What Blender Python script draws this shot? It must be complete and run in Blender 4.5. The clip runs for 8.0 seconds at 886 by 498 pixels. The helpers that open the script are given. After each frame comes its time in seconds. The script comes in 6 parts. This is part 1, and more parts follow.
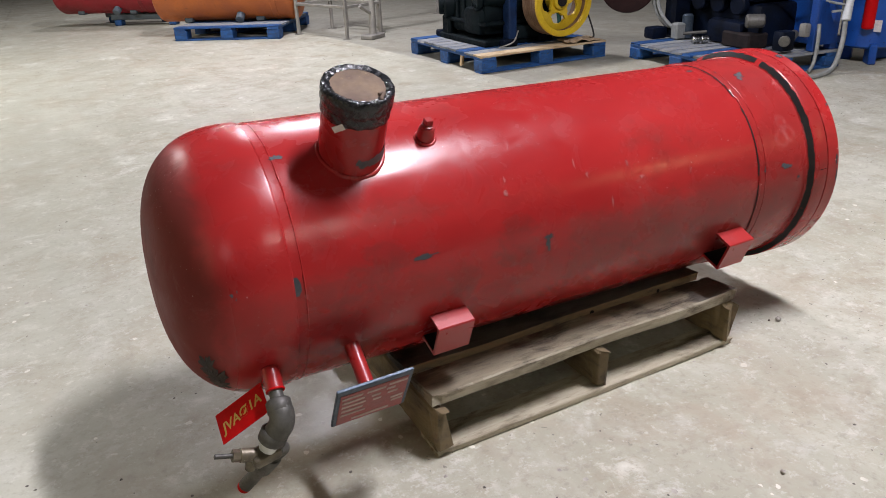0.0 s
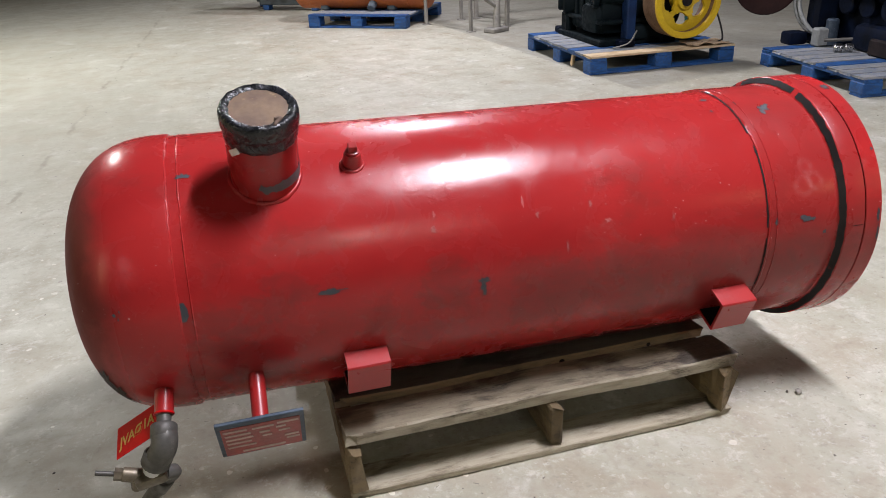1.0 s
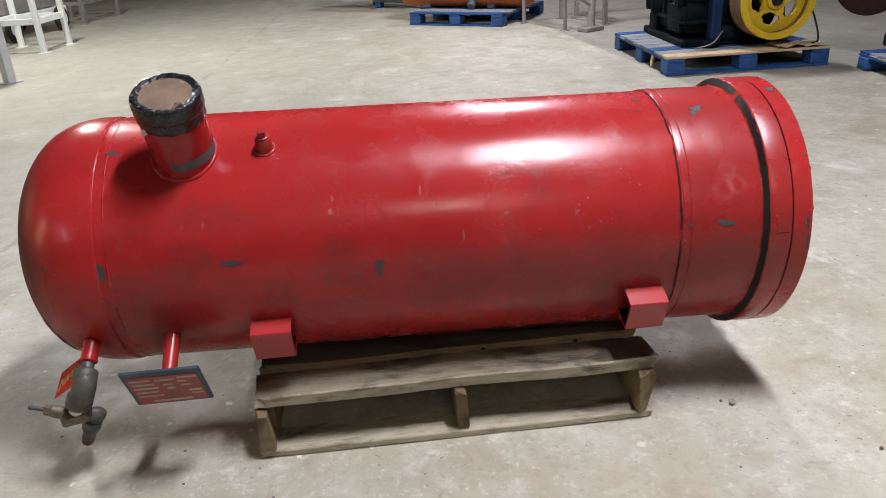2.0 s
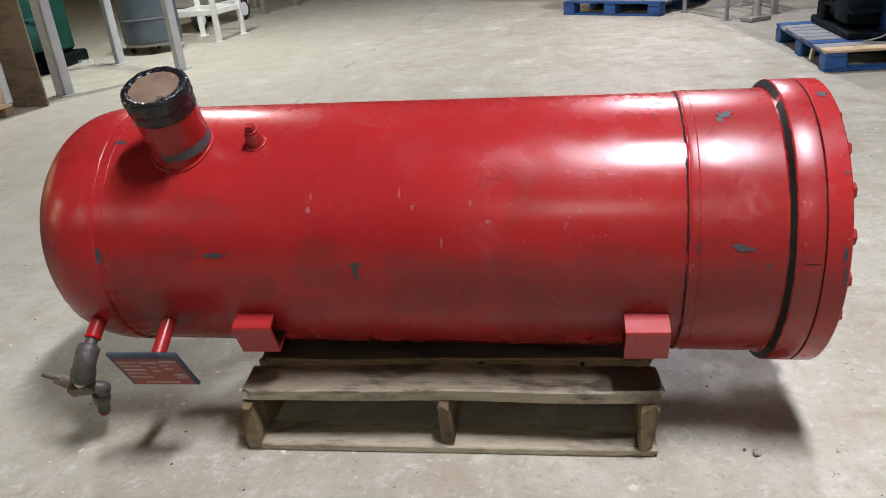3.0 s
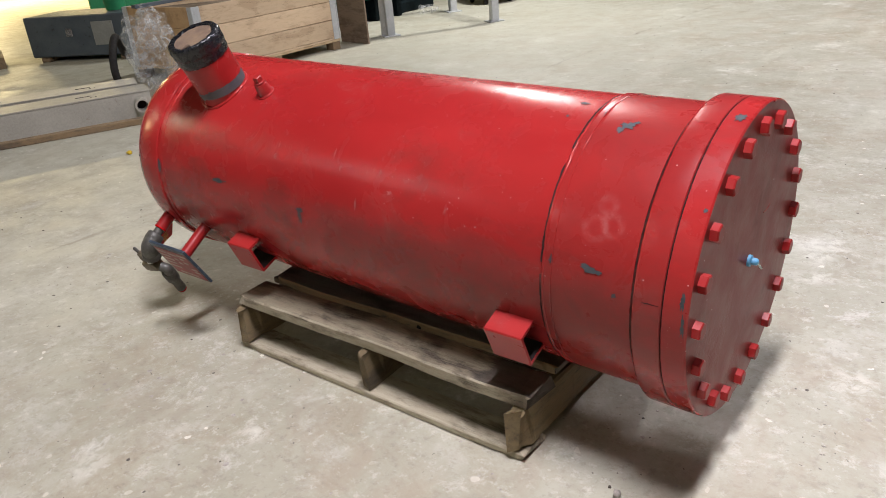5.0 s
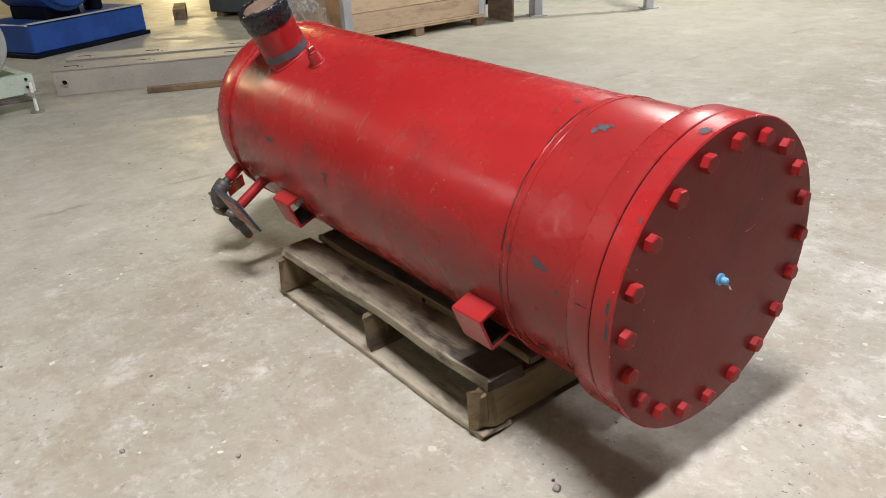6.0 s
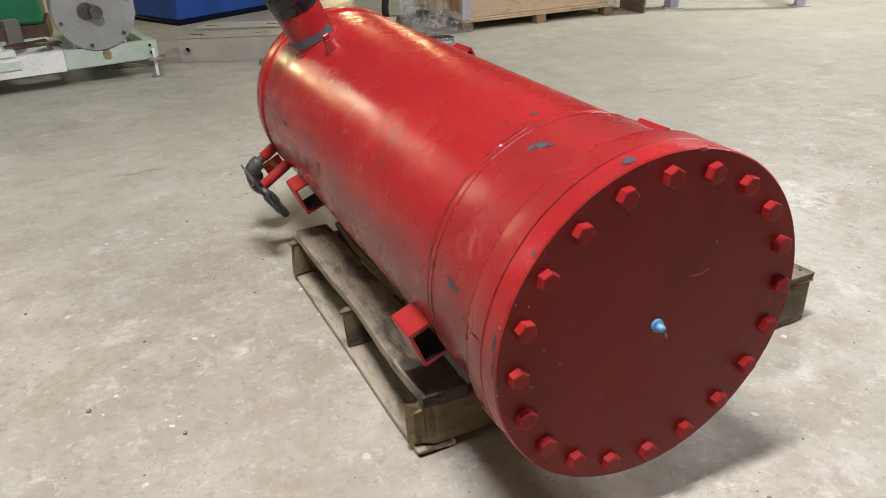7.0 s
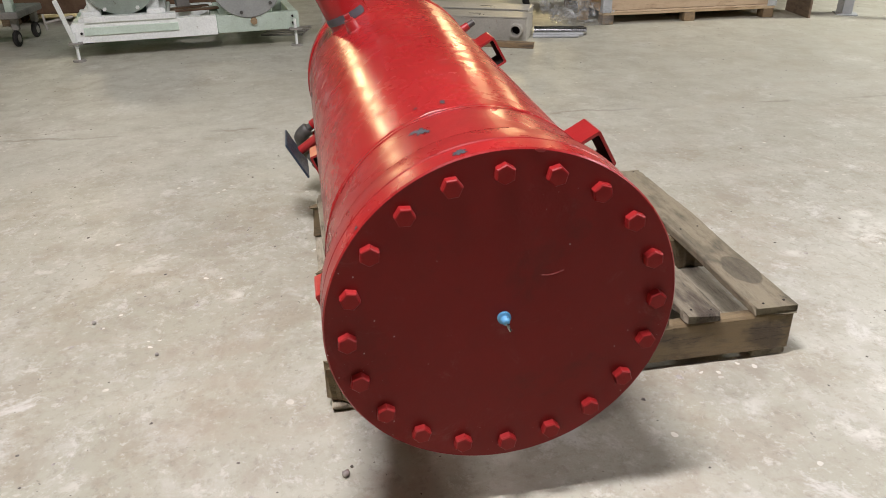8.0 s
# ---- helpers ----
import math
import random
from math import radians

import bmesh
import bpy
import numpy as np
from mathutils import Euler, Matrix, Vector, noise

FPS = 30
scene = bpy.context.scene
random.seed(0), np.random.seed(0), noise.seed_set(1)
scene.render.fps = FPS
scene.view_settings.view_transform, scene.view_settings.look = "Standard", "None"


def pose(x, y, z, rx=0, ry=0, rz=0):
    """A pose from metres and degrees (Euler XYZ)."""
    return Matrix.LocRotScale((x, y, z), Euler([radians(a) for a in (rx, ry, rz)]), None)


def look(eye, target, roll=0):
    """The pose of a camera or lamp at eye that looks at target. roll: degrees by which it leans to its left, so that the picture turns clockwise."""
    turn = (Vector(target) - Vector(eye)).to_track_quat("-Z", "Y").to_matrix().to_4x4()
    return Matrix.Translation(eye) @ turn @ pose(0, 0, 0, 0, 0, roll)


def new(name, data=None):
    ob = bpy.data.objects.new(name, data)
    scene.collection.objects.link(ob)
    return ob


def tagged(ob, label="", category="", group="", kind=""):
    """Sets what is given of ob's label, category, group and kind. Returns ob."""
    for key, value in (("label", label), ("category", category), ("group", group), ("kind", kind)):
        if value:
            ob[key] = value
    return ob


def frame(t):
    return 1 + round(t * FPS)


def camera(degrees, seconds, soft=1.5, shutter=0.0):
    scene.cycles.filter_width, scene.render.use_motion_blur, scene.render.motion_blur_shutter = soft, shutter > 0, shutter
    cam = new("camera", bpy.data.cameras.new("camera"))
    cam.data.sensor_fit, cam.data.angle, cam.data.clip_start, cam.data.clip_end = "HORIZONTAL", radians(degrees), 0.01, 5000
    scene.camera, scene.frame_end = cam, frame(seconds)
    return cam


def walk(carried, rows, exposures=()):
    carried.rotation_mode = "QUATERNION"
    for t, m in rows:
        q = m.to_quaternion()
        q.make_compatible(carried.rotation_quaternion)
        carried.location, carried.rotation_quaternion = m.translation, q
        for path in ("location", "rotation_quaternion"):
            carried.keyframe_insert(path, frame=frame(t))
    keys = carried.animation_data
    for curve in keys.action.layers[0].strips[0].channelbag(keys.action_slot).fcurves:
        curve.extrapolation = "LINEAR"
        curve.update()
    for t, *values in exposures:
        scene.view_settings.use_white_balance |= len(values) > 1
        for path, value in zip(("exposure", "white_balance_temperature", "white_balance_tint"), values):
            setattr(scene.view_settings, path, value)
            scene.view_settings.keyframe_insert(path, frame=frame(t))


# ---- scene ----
cam = camera(61.0, 8.0, soft=0.9)
PATH = [
    (0, (0.442, 0.233, 1.232), (1.294, 1.850, 0.418), -2.45),
    (0.5, (0.720, 0.218, 1.241), (1.374, 1.917, 0.414), -2.35),
    (1, (0.978, 0.190, 1.258), (1.456, 1.947, 0.431), -2.39),
    (1.5, (1.271, 0.040, 1.252), (1.588, 1.836, 0.432), -2.74),
    (2, (1.477, -0.008, 1.244), (1.620, 1.813, 0.429), -3.38),
    (2.2, (1.568, 0.016, 1.252), (1.616, 1.835, 0.423), -4.10),
    (3.3, (2.095, 0.113, 1.202), (1.652, 1.891, 0.400), -5.43),
    (3.5, (2.233, 0.117, 1.217), (1.706, 1.858, 0.386), -5.66),
    (4, (2.490, 0.157, 1.196), (1.754, 1.820, 0.363), -5.59),
    (4.5, (2.701, 0.290, 1.203), (1.746, 1.830, 0.355), -5.61),
    (4.7, (2.780, 0.347, 1.189), (1.734, 1.833, 0.353), -5.70),
    (5.8, (3.173, 0.576, 1.195), (1.790, 1.745, 0.345), -3.00),
    (6, (3.222, 0.639, 1.197), (1.787, 1.740, 0.343), -2.93),
    (6.5, (3.285, 0.866, 1.198), (1.754, 1.810, 0.324), -2.47),
    (7, (3.380, 1.055, 1.202), (1.758, 1.825, 0.321), -1.93),
    (7.5, (3.574, 1.329, 1.219), (1.872, 1.884, 0.328), -1.59),
    (8, (3.649, 1.566, 1.214), (1.896, 1.898, 0.310), -0.61),
]
walk(cam, [(t, look(eye, target, roll)) for t, eye, target, roll in PATH], [(0, 0.05, 6500, 10), (2, -0.06, 6500, 10), (3.5, -0.09, 6500, 10), (4.5, -0.02, 6600, 10), (6, 0.02, 6750, 10), (8, -0.02, 6750, 10)])

# ---------------------------------------------------------------- light
world = bpy.data.worlds.new("world")
scene.world = world
world.use_nodes = True
world.node_tree.nodes["Background"].inputs[0].default_value = (0.5, 0.55, 0.6, 1)
world.node_tree.nodes["Background"].inputs[1].default_value = 0.002

WHITE, COOL, WARM = (0.97, 0.97, 0.95), (0.97, 0.945, 1.06), (1.0, 0.80, 0.42)
LAMPS = [  # x, y, z, length, watts, colour
    (2.65, 1.08, 4.45, 1.25, 310, COOL),
    (2.30, -4.25, 4.45, 0.75, 72, (1.0, 0.95, 0.86)),
    (3.05, 7.60, 4.45, 1.30, 265, COOL),
    (-2.0, 8.0, 4.3, 0.75, 255, WHITE),
    # the next four are added fill that brightens the floor, no known fixtures
    (-8.5, -1.5, 4.3, 0.75, 120, (1.0, 0.90, 0.68)),
    (-4.2, -4.2, 4.3, 0.75, 55, WHITE),
    (3.2, 12.8, 4.3, 0.75, 100, COOL),
    (9.3, 4.0, 4.3, 0.75, 25, COOL),
    (9.8, -6.4, 4.4, 0.75, 95, WARM),
    (-16.0, -2.65, 4.05, 0.9, 620, WARM),
    (-16.0, 7.6, 2.9, 0.8, 640, WARM),
    (-16.0, 10.3, 3.1, 0.6, 420, WARM),
]


# ---------------------------------------------------------------- materials
def nodes_of(name):
    m = bpy.data.materials.new(name)
    m.use_nodes = True
    nt = m.node_tree
    return m, nt, nt.nodes["Principled BSDF"]


def coords(nt, stretch=(1, 1, 1), random_shift=True):
    tc = nt.nodes.new("ShaderNodeTexCoord")
    mp = nt.nodes.new("ShaderNodeMapping")
    mp.inputs["Scale"].default_value = stretch
    nt.links.new(tc.outputs["Object"], mp.inputs["Vector"])
    if random_shift:
        info = nt.nodes.new("ShaderNodeObjectInfo")
        mul = nt.nodes.new("ShaderNodeMath")
        mul.operation = "MULTIPLY"
        mul.inputs[1].default_value = 37.0
        nt.links.new(info.outputs["Random"], mul.inputs[0])
        nt.links.new(mul.outputs[0], mp.inputs["Location"])
    return mp.outputs["Vector"]


def noise_tex(nt, vec, scale, detail=4.0, rough=0.55, distort=0.0):
    n = nt.nodes.new("ShaderNodeTexNoise")
    n.inputs["Scale"].default_value = scale
    n.inputs["Detail"].default_value = detail
    n.inputs["Roughness"].default_value = rough
    n.inputs["Distortion"].default_value = distort
    nt.links.new(vec, n.inputs["Vector"])
    return n.outputs["Fac"]


def step(nt, fac, lo, hi, a=0.0, b=1.0):
    r = nt.nodes.new("ShaderNodeMapRange")
    r.interpolation_type = "SMOOTHSTEP"
    r.inputs["From Min"].default_value = lo
    r.inputs["From Max"].default_value = hi
    r.inputs["To Min"].default_value = a
    r.inputs["To Max"].default_value = b
    nt.links.new(fac, r.inputs["Value"])
    return r.outputs["Result"]


def mix(nt, fac, a, b, kind="MIX"):
    m = nt.nodes.new("ShaderNodeMix")
    m.data_type, m.blend_type = "RGBA", kind
    for sock, v in ((m.inputs[0], fac), (m.inputs[6], a), (m.inputs[7], b)):
        if isinstance(v, (int, float)):
            sock.default_value = v
        elif isinstance(v, tuple):
            sock.default_value = (*v, 1)
        else:
            nt.links.new(v, sock)
    return m.outputs[2]


def calc(nt, op, a, b=0.0, clamp=False):
    m = nt.nodes.new("ShaderNodeMath")
    m.operation, m.use_clamp = op, clamp
    for sock, v in ((m.inputs[0], a), (m.inputs[1], b)):
        if isinstance(v, (int, float)):
            sock.default_value = v
        else:
            nt.links.new(v, sock)
    return m.outputs[0]


def bump(nt, bsdf, height, strength, distance=0.002):
    b = nt.nodes.new("ShaderNodeBump")
    b.inputs["Strength"].default_value = strength
    b.inputs["Distance"].default_value = distance
    nt.links.new(height, b.inputs["Height"])
    nt.links.new(b.outputs["Normal"], bsdf.inputs["Normal"])


def surface(name, base, second, worn, scale=5.0, rough=(0.4, 0.6), metal=0.0, stretch=(1, 1, 1), wear=(0.62, 0.72),
            fine=90.0, relief=0.25, distance=0.002, spread=0.25, spec=0.5, grit_tone=(0.93, 1.06)):
    """A painted, metal or wooden surface: two tones at a large scale, wear at a smaller one, grain and relief."""
    m, nt, bsdf = nodes_of(name)
    vec = coords(nt, stretch)
    big, mid, small = noise_tex(nt, vec, scale, 3), noise_tex(nt, vec, scale * 4.3, 6, 0.65, 0.4), noise_tex(nt, vec, fine, 4, 0.6)
    col = mix(nt, step(nt, big, 0.35, 0.65), base, second)
    col = mix(nt, step(nt, mid, wear[0], wear[1]), col, worn)
    info = nt.nodes.new("ShaderNodeObjectInfo")
    tone = calc(nt, "ADD", calc(nt, "MULTIPLY", info.outputs["Random"], spread), 1 - spread / 2)
    grain = step(nt, small, 0.3, 0.7, *grit_tone)
    gray = nt.nodes.new("ShaderNodeCombineColor")
    both = calc(nt, "MULTIPLY", tone, grain)
    for k in range(3):
        nt.links.new(both, gray.inputs[k])
    col = mix(nt, 1.0, col, gray.outputs[0], "MULTIPLY")
    nt.links.new(col, bsdf.inputs["Base Color"])
    nt.links.new(step(nt, mid, 0.3, 0.7, rough[0], rough[1]), bsdf.inputs["Roughness"])
    bsdf.inputs["Metallic"].default_value = metal
    bsdf.inputs["Specular IOR Level"].default_value = spec
    bump(nt, bsdf, calc(nt, "ADD", small, calc(nt, "MULTIPLY", mid, 0.6)), relief, distance)
    return m


def wood(name, base, second, dark, relief=0.6, rough=(0.65, 0.85), stain=None, damp=None):
    """Boards with the grain along their own x."""
    m, nt, bsdf = nodes_of(name)
    vec = coords(nt, (2.4, 44, 44))
    blot = coords(nt, (2.5, 6, 6))
    grain = noise_tex(nt, vec, 5, 8, 0.7, 0.6)
    fine = noise_tex(nt, vec, 22, 4, 0.7)
    dirt = noise_tex(nt, coords(nt, (0.35, 1.5, 1.5)), 26, 8, 0.78)
    patch = noise_tex(nt, blot, 1.6, 4, 0.6, 0.3)
    info = nt.nodes.new("ShaderNodeObjectInfo")
    wide = noise_tex(nt, coords(nt, (1.6, 15, 15)), 3.2, 6, 0.62, 0.8)
    col = mix(nt, calc(nt, "ADD", step(nt, grain, 0.25, 0.75, 0.15, 0.40), step(nt, wide, 0.30, 0.70, 0.10, 0.50)), base, second)
    col = mix(nt, step(nt, patch, 0.50, 0.64, 0.0, 0.80), col, dark)
    col = mix(nt, step(nt, fine, 0.62, 0.78, 0.0, 0.32), col, dark)
    col = mix(nt, step(nt, dirt, 0.46, 0.70, 0.0, 0.70), col, dark)
    col = mix(nt, step(nt, dirt, 0.44, 0.32, 0.0, 0.35), col, second)
    split = calc(nt, "ABSOLUTE", calc(nt, "SUBTRACT", noise_tex(nt, coords(nt, (0.9, 16, 16)), 2.6, 5, 0.55, 0.6), 0.52))
    split = calc(nt, "MULTIPLY", step(nt, split, 0.002, 0.010, 1.0, 0.0), step(nt, patch, 0.46, 0.60, 0.0, 0.70))
    col = mix(nt, split, col, (dark[0] * 0.35, dark[1] * 0.35, dark[2] * 0.35))
    if stain:  # an oil stain that soaked one end of the board
        sep = nt.nodes.new("ShaderNodeSeparateXYZ")
        nt.links.new(coords(nt, (1, 1, 1), False), sep.inputs[0])
        soak = step(nt, calc(nt, "ADD", sep.outputs[0], calc(nt, "ADD", calc(nt, "MULTIPLY", patch, 0.10), calc(nt, "MULTIPLY", grain, 0.07))), stain + 0.07, stain + 0.095, 0.0, 0.8)
        col = mix(nt, soak, col, (0.028, 0.021, 0.018))
    if damp:  # a round wet patch
        away = nt.nodes.new("ShaderNodeVectorMath")
        away.operation = "DISTANCE"
        away.inputs[1].default_value = (damp[0] * 0.55, damp[1], 0.014)
        nt.links.new(coords(nt, (0.55, 1, 0.5), False), away.inputs[0])
        edge = calc(nt, "ADD", away.outputs["Value"], calc(nt, "MULTIPLY", patch, 0.03))
        col = mix(nt, step(nt, edge, damp[2] + 0.012, damp[2] + 0.018, 0.62, 0.0), col, (0.050, 0.042, 0.028))
    tone = nt.nodes.new("ShaderNodeHueSaturation")
    nt.links.new(calc(nt, "ADD", calc(nt, "MULTIPLY", info.outputs["Random"], 0.45), 0.78), tone.inputs["Value"])
    nt.links.new(col, tone.inputs["Color"])
    nt.links.new(tone.outputs[0], bsdf.inputs["Base Color"])
    nt.links.new(step(nt, patch, 0.3, 0.7, rough[0], rough[1]), bsdf.inputs["Roughness"])
    bump(nt, bsdf, calc(nt, "SUBTRACT", calc(nt, "ADD", calc(nt, "ADD", grain, fine), wide), calc(nt, "MULTIPLY", split, 1.6)), relief, 0.002)
    return m


STAINS = (  # places on the shell, from the middle of the tank
    ((0.343, -0.310, -0.055), 0.17), ((0.500, -0.308, -0.043), 0.07), ((-0.055, -0.312, -0.045), 0.11), ((-0.341, -0.314, 0.000), 0.06),
    ((-0.507, -0.308, -0.068), 0.08), ((-0.680, -0.311, 0.050), 0.05), ((0.100, -0.314, 0.015), 0.09), ((-0.806, -0.306, -0.073), 0.08),
    ((0.160, -0.302, -0.100), 0.15),
    ((0.590, -0.314, -0.030), 0.15), ((0.720, -0.336, 0.004), 0.15),
)


def red_paint(name, dirt_amount=1.0, gloss=0.22, coat=0.0, streak=0.0, veil=0.08, chalk=(), spec=0.32, flange_dark=0.16):
    """Red enamel: faded and dusty patches, brown grime, pale specks, lumpy runs and brush strokes."""
    m, nt, bsdf = nodes_of(name)
    vec = coords(nt, (1, 1, 1), False)
    long = coords(nt, (0.45, 1.4, 1.4), False)
    big = noise_tex(nt, long, 3.2, 4, 0.55, 0.3)
    mid = noise_tex(nt, vec, 11, 6, 0.6, 0.5)
    fine = noise_tex(nt, vec, 140, 3, 0.5)
    peel = noise_tex(nt, coords(nt, (0.75, 1, 1), False), 66, 3, 0.55, 0.8)
    here = step(nt, noise_tex(nt, vec, 5.2, 4, 0.6, 0.4), 0.54, 0.62)
    col = mix(nt, step(nt, big, 0.36, 0.64), (0.315, 0.0125, 0.0140), (0.390, 0.0190, 0.0195))
    col = mix(nt, step(nt, mid, 0.52, 0.80, 0.0, 0.30), col, (0.22, 0.0065, 0.009))
    # a darker red is mixed in towards the flange
    place = nt.nodes.new("ShaderNodeSeparateXYZ")
    nt.links.new(vec, place.inputs[0])
    dull = step(nt, calc(nt, "ADD", place.outputs[0], calc(nt, "MULTIPLY", calc(nt, "SUBTRACT", big, 0.5), 0.9)), -0.35, 0.55, 0.0, flange_dark)
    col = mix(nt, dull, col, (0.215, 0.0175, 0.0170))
    grime = noise_tex(nt, coords(nt, (0.9, 1.9, 1.9), False), 2.6, 8, 0.66, 0.3)
    gmask = step(nt, grime, 0.50, 0.72, 0.0, 0.45 * dirt_amount)
    dab = noise_tex(nt, coords(nt, (1.0, 1.6, 1.6), False), 9.0, 9, 0.72, 0.5)
    for centre, size in STAINS:  # oily brown stains
        away = nt.nodes.new("ShaderNodeVectorMath")
        away.operation = "DISTANCE"
        away.inputs[1].default_value = centre
        nt.links.new(vec, away.inputs[0])
        ragged = calc(nt, "ADD", away.outputs["Value"], calc(nt, "MULTIPLY", calc(nt, "SUBTRACT", grime, 0.5), 0.45))
        ragged = calc(nt, "ADD", ragged, calc(nt, "MULTIPLY", calc(nt, "SUBTRACT", dab, 0.5), 0.40))
        gmask = calc(nt, "MAXIMUM", gmask, step(nt, ragged, size * 0.35, size * 1.25, 0.45 * dirt_amount, 0.0))
    gmask = calc(nt, "MULTIPLY", gmask, step(nt, dab, 0.30, 0.62, 0.45, 1.15))
    gmask = calc(nt, "MAXIMUM", gmask, calc(nt, "MULTIPLY", veil, step(nt, dab, 0.30, 0.70, 0.6, 1.2)))
    col = mix(nt, gmask, col, (0.090, 0.026, 0.021))
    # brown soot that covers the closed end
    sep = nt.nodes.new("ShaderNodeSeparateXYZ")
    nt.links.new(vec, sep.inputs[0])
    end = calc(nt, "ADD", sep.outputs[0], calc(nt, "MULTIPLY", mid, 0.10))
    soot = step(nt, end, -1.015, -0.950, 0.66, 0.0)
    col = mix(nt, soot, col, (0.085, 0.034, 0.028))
    dust = noise_tex(nt, vec, 9, 10, 0.8, 0.6)
    col = mix(nt, step(nt, dust, 0.55, 0.80, 0.01, 0.40), col, (0.36, 0.155, 0.14))
    for scale, limit, amount, lo, tone in ((30, 0.042, 0.75, 0.48, (0.72, 0.55, 0.52)), (55, 0.045, 0.35, 0.55, (0.10, 0.02, 0.02)), (85, 0.075, 0.6, 0.55, (0.66, 0.42, 0.40))):
        vor = nt.nodes.new("ShaderNodeTexVoronoi")
        vor.inputs["Scale"].default_value = scale
        nt.links.new(vec, vor.inputs["Vector"])
        speck = calc(nt, "MULTIPLY", calc(nt, "LESS_THAN", vor.outputs["Distance"], limit), step(nt, noise_tex(nt, vec, 2.4 + scale * 0.03, 2), lo, lo + 0.12))
        col = mix(nt, calc(nt, "MULTIPLY", speck, amount), col, tone)
    for centre, ring in chalk:  # chalk rings, rubbed almost away
        away = nt.nodes.new("ShaderNodeVectorMath")
        away.operation = "DISTANCE"
        away.inputs[1].default_value = centre
        nt.links.new(vec, away.inputs[0])
        off = calc(nt, "ABSOLUTE", calc(nt, "SUBTRACT", away.outputs["Value"], ring))
        rub = calc(nt, "MULTIPLY", step(nt, off, 0.001, 0.011, 1.0, 0.0), step(nt, noise_tex(nt, vec, 48, 5, 0.7), 0.38, 0.62, 0.02, 0.09))
        col = mix(nt, rub, col, (0.62, 0.33, 0.31))
    nt.links.new(col, bsdf.inputs["Base Color"])
    rough = calc(nt, "ADD", step(nt, mid, 0.25, 0.75, gloss - 0.05, gloss + 0.10), calc(nt, "ADD", calc(nt, "MULTIPLY", gmask, 0.12), calc(nt, "MULTIPLY", soot, 0.42)))
    nt.links.new(rough, bsdf.inputs["Roughness"])
    nt.links.new(calc(nt, "MULTIPLY", calc(nt, "SUBTRACT", 1.0, calc(nt, "MULTIPLY", soot, 1.1)), spec), bsdf.inputs["Specular IOR Level"])
    bsdf.inputs["Coat Weight"].default_value = coat
    bsdf.inputs["Coat Roughness"].default_value = 0.20
    height = calc(nt, "ADD", calc(nt, "MULTIPLY", calc(nt, "MULTIPLY", calc(nt, "ADD", calc(nt, "MULTIPLY", here, 0.8), 0.2), calc(nt, "SUBTRACT", peel, 0.5)), 0.60),
                  calc(nt, "ADD", calc(nt, "MULTIPLY", fine, 0.06), calc(nt, "MULTIPLY", mid, 0.32)))
    if streak:  # brush strokes across the rim
        polar = calc(nt, "MULTIPLY", calc(nt, "ARCTAN2", sep.outputs[1], sep.outputs[2]), 26.0)
        pack = nt.nodes.new("ShaderNodeCombineXYZ")
        nt.links.new(polar, pack.inputs[0])
        nt.links.new(calc(nt, "MULTIPLY", sep.outputs[0], 12.0), pack.inputs[1])
        height = calc(nt, "ADD", height, calc(nt, "MULTIPLY", noise_tex(nt, pack.outputs[0], 2.2, 5, 0.7), streak))
    bump(nt, bsdf, height, 0.34, 0.004)
    return m


CRACKS = ((1.0, -0.045, 0.342, 0.5), (0.25, 1.0, -8.9, 0.14))


